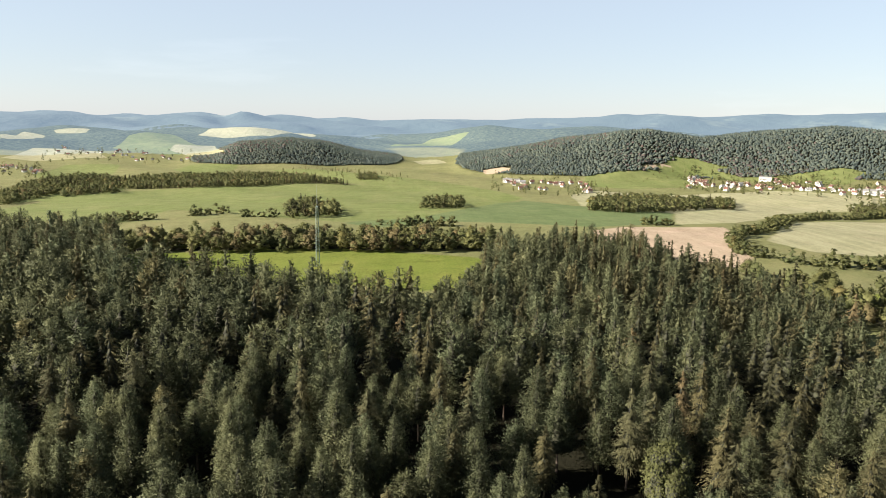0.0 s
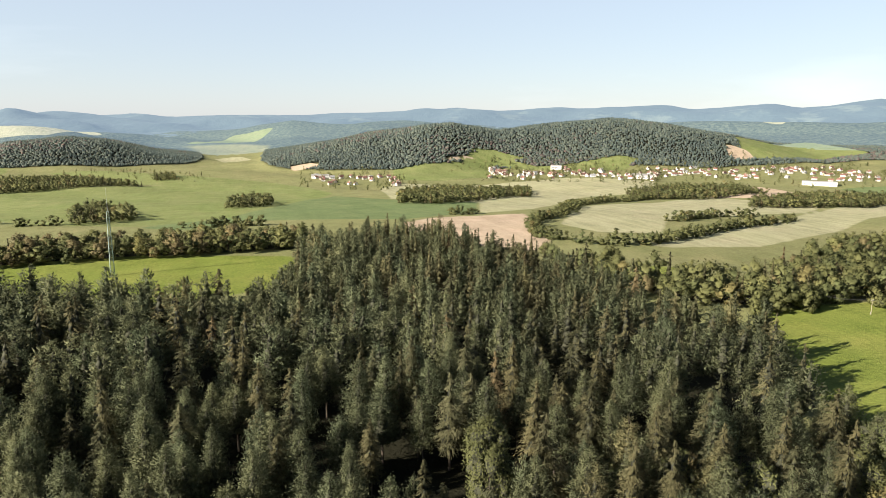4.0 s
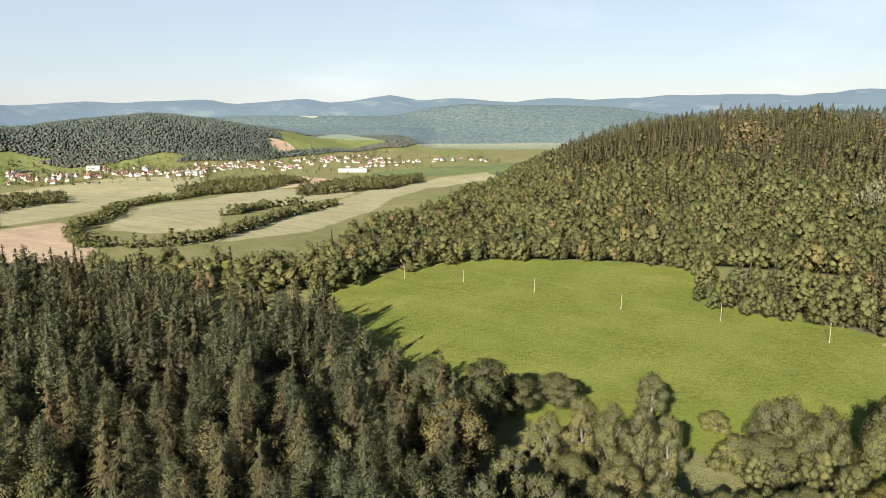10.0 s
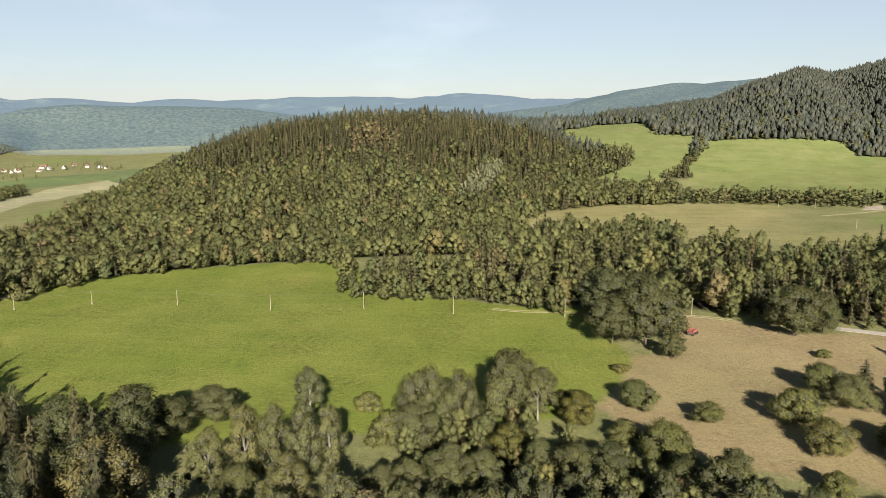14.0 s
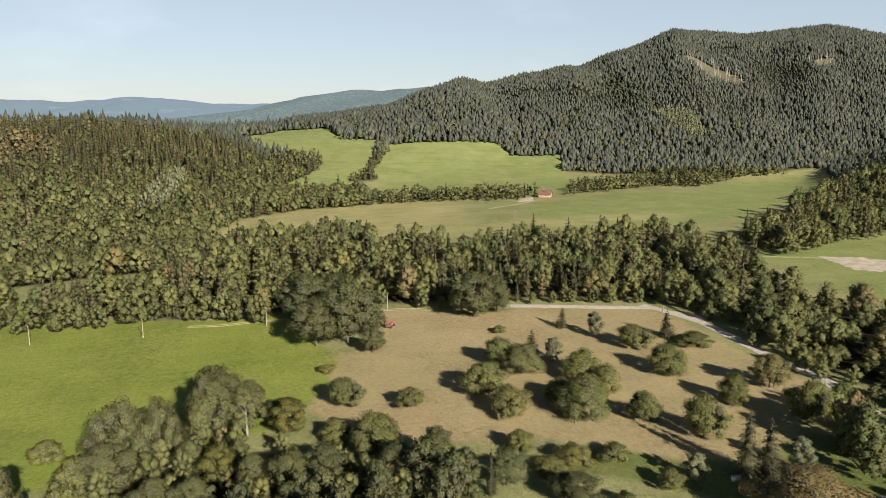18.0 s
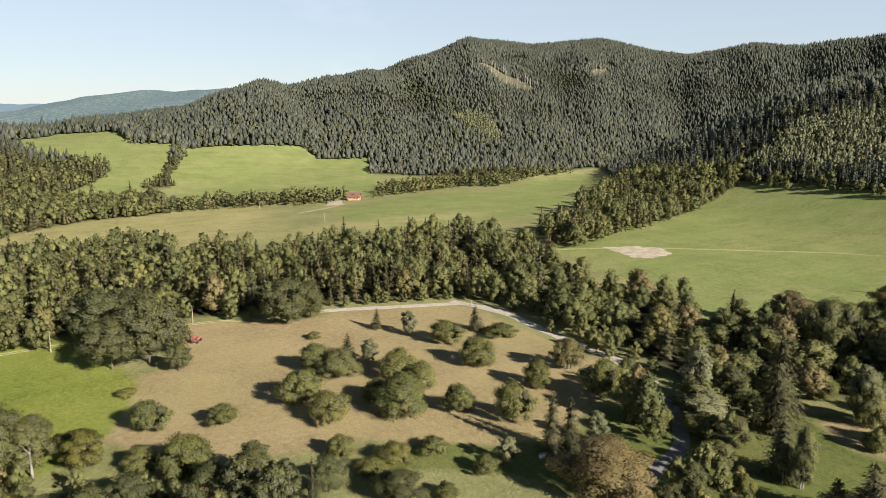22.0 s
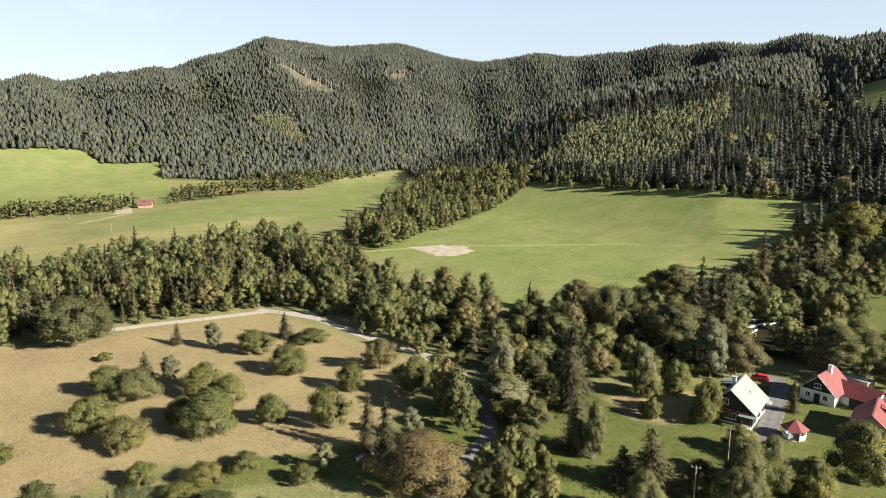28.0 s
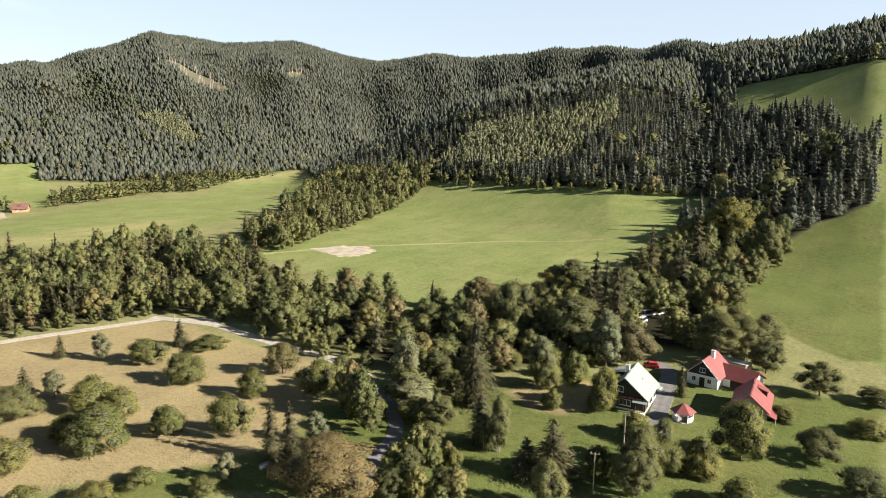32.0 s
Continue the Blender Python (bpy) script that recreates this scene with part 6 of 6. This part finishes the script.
annex = house_shell("cottage_annex", "low red-roofed wing with white wall beside the cottage", 27.6, -167.6, 105, 6.0, 9.5, 2.3, 4.2, WHITE_PAINT, RED_METAL, "red sheet roof in part shade")
window(annex, -3.02, 3.2, 1.3, 1.3, 1.0, "x")
# flat dark board on the wall stands for shade inside a shelter
part("shelter_shade", box(-3.05, -2.2, 1.1, 0.12, 4.6, 2.2), DARK_WOOD, annex, "dark board standing for a shaded shelter")

shed = tagged(new("flat_shed"), "flat-roofed shed with pale grey roofing behind the cottage", "shed")
shed.matrix_basis = pose(29.6, -176.4, float(terrain(29.6, -176.4)), 0, 0, -15)
part("wall", box(0, 0, 1.3, 6.6, 3.6, 2.8), TIMBER, shed)
part("roof", slab([(-3.5, -2.0, 2.8), (3.5, -2.0, 2.8), (3.5, 2.0, 3.1), (-3.5, 2.0, 3.1)], 0.15), CONCRETE, shed, "pale grey flat roof")

barn = house_shell("red_roofed_barn", "wooden barn with bright red sheet roof on the lawn", 21.9, -153.4, 175, 6.6, 11.0, 2.4, 5.2, TIMBER, RED_METAL, "bright red sheet roof")
part("gate", box(0, -5.56, 1.1, 2.6, 0.12, 2.2, bevel=0.02), DARK_WOOD, barn, "dark double gate")
part("dormer", slab([(0.9, 1.2, 5.0), (0.9, 3.4, 5.0), (3.0, 3.4, 4.3), (3.0, 1.2, 4.3)], -0.12), RED_METAL, barn, "small red dormer roof")
part("dormer_wall", box(2.3, 2.3, 3.7, 1.0, 2.0, 1.1), DARK_WOOD, barn)
part("lean_to_roof", slab([(3.3, -6.6, 2.3), (3.3, -1.5, 2.3), (5.2, -1.5, 1.5), (5.2, -6.6, 1.5)], -0.1), RED_METAL, barn, "lower red lean-to roof")
for yy in (-6.3, -4.0, -1.8):
    part("lean_to_post", rod((5.0, yy, -0.3), (5.0, yy, 1.55), 0.08), TIMBER, barn)


def gazebo(x, y):
    """A garden pavilion: hexagonal red roof on white half walls."""
    e = tagged(new("garden_gazebo"), "small hexagonal garden pavilion with red roof and white parapet", "gazebo")
    e.matrix_basis = pose(x, y, float(terrain(x, y)), 0, 0, 12)
    ring = [(math.cos(math.radians(60 * k)), math.sin(math.radians(60 * k))) for k in range(6)]
    part("floor", rod((0, 0, -0.3), (0, 0, 0.12), 2.2, None, 6), CONCRETE, e)
    for k in range(6):
        (cx, cy), (dx, dy) = ring[k], ring[(k + 1) % 6]
        part("post", rod((cx * 2, cy * 2, 0), (cx * 2, cy * 2, 2.2), 0.08), WHITE_PAINT, e)
        if k != 1:
            mx, my = (cx + dx) * 1.0, (cy + dy) * 1.0
            part("parapet", box(mx, my, 0.55, 2.0, 0.08, 0.9, turn=math.degrees(math.atan2(dy - cy, dx - cx))), WHITE_PAINT, e)
        part("roof_panel", slab([(cx * 2.7, cy * 2.7, 2.05), (dx * 2.7, dy * 2.7, 2.05), (0, 0, 3.7)], 0.1), RED_METAL, e, "red roof panel")
    part("finial", rod((0, 0, 3.6), (0, 0, 4.0), 0.1, 0.03), RED_METAL, e)


gazebo(32.8, -140.2)


def car(name, x, y, turn, paint, label, length=4.2, tall=1.45, van=False):
    """A parked car: shaped body, cabin, windows, wheels, lamps."""
    e = tagged(new(name), label, "car", "parked vehicles")
    e.matrix_basis = pose(x, y, float(terrain(x, y)) + 0.08, 0, 0, turn)
    l, w = length, 1.75
    prof = [(-l / 2, 0.35), (-l / 2, 0.75), (-l * 0.46, 0.88), (-l * 0.2, 0.95), (l * 0.44, 0.95), (l / 2, 0.8), (l / 2, 0.35)]
    bm = bmesh.new()
    a = [bm.verts.new((px, -w / 2, pz)) for px, pz in prof]
    b = [bm.verts.new((px, w / 2, pz)) for px, pz in prof]
    bm.faces.new(a)
    bm.faces.new(b[::-1])
    for i in range(len(prof)):
        j = (i + 1) % len(prof)
        bm.faces.new((a[i], b[i], b[j], a[j]))
    bmesh.ops.recalc_face_normals(bm, faces=bm.faces)
    bmesh.ops.bevel(bm, geom=list(bm.edges), offset=0.06, segments=2, affect="EDGES")
    part("body", bm, paint, e)
    x0, x1 = (-l * 0.38, l * 0.46) if van else (-l * 0.22, l * 0.36)
    cab = bmesh.new()
    low = [cab.verts.new(p) for p in ((x0 - 0.35, -w * 0.46, 0.94), (x1 + 0.2, -w * 0.46, 0.94), (x1 + 0.2, w * 0.46, 0.94), (x0 - 0.35, w * 0.46, 0.94))]
    up = [cab.verts.new(p) for p in ((x0 + 0.25, -w * 0.4, tall), (x1 - 0.15, -w * 0.4, tall), (x1 - 0.15, w * 0.4, tall), (x0 + 0.25, w * 0.4, tall))]
    cab.faces.new(up)
    for i in range(4):
        j = (i + 1) % 4
        cab.faces.new((low[i], low[j], up[j], up[i]))
    c = part("cabin", cab, GLASS, e, "dark glazed cabin")
    part("car_roof", box((x0 + x1) / 2 + 0.05, 0, tall, (x1 - x0) - 0.35, w * 0.82, 0.06, bevel=0.02), paint, c)
    for px in (-l * 0.31, l * 0.3):
        for py in (-w / 2, w / 2):
            wh = part("wheel", rod((px, py - 0.1, 0.3), (px, py + 0.1, 0.3), 0.31, None, 14), TYRE, e)
            part("rim", rod((px, py - 0.11, 0.3), (px, py + 0.11, 0.3), 0.18, None, 10), STEEL, wh)
    for py in (-0.6, 0.6):
        part("headlight", box(-l / 2 + 0.03, py, 0.68, 0.08, 0.32, 0.16, bevel=0.03), WHITE_PAINT, e)
        part("tail_light", box(l / 2 - 0.03, py, 0.72, 0.08, 0.25, 0.18, bevel=0.03), CAR_RED, e)


car("parked_car", 47.8, -167.6, 195, CAR_RED, "red hatchback parked on the drive behind the timber house", 3.9)
car("parked_van", 63.4, -214.6, 60, CAR_WHITE, "white van parked under the trees", 5.0, 2.1, True)
car("parked_van", 60.6, -219.0, 75, CAR_WHITE, "white van standing behind the garden trees", 5.0, 2.2, True)
car("parked_van", 62.4, -206.0, 85, CAR_WHITE, "white delivery car parked in the shade", 4.6, 1.9, True)


def hay_wagon(x, y):
    e = tagged(new("hay_wagon"), "old faded red farm wagon standing on dry grass", "wagon")
    e.matrix_basis = pose(x, y, float(terrain(x, y)), 0, 0, -35)
    part("bed", box(0, 0, 1.0, 3.4, 1.6, 0.12, bevel=0.02), WAGON_RED, e)
    for s in (-1, 1):
        part("side_board", box(0, s * 0.8, 1.3, 3.4, 0.06, 0.5), WAGON_RED, e)
        part("axle", rod((s * 1.2, -0.8, 0.45), (s * 1.2, 0.8, 0.45), 0.06), STEEL, e)
        for q in (-1, 1):
            part("wheel", rod((s * 1.2, q * 0.8 - 0.1, 0.45), (s * 1.2, q * 0.8 + 0.1, 0.45), 0.45, None, 14), TYRE, e)
    part("drawbar", rod((1.7, 0, 0.7), (3.6, 0.2, 0.35), 0.05), STEEL, e)


hay_wagon(190.7, -39.6)


def beehive(i):
    x, y = 87.9 + 0.1 * i, -79.2 + 0.75 * i
    e = tagged(new("beehive"), "white wooden beehive box under the spruces", "beehive", "row of beehives")
    e.matrix_basis = pose(x, y, float(terrain(x, y)), 0, 0, -8 + 5 * (i % 3))
    part("stand", box(0, 0, 0.1, 0.5, 0.5, 0.3), TIMBER, e)
    part("hive_body", box(0, 0, 0.55, 0.5, 0.55, 0.6, bevel=0.02), WHITE_PAINT, e)
    part("lid", box(0, 0, 0.9, 0.6, 0.65, 0.1, bevel=0.02), CONCRETE, e)


for i in range(5):
    beehive(i)

cabin = house_shell("field_cabin", "small wooden cabin with dark red roof at the pasture's end", 489, -226, 36, 7.0, 9.0, 2.6, 5.6, ORANGE_WOOD, TILE_BROWN, "dark red-brown roof", seams=False)
for yy in (-3.4, -0.8, 2.0):
    window(cabin, -3.52, yy, 1.6, 1.1, 1.2, "x")
part("chimney", box(0.8, 1.5, 5.8, 0.8, 0.8, 1.6), BRICK_RED, cabin)
part("dormer", slab([(-3.0, -1.2, 4.5), (-3.0, 1.2, 4.5), (-0.5, 1.2, 5.3), (-0.5, -1.2, 5.3)], 0.12), TILE_BROWN, cabin)
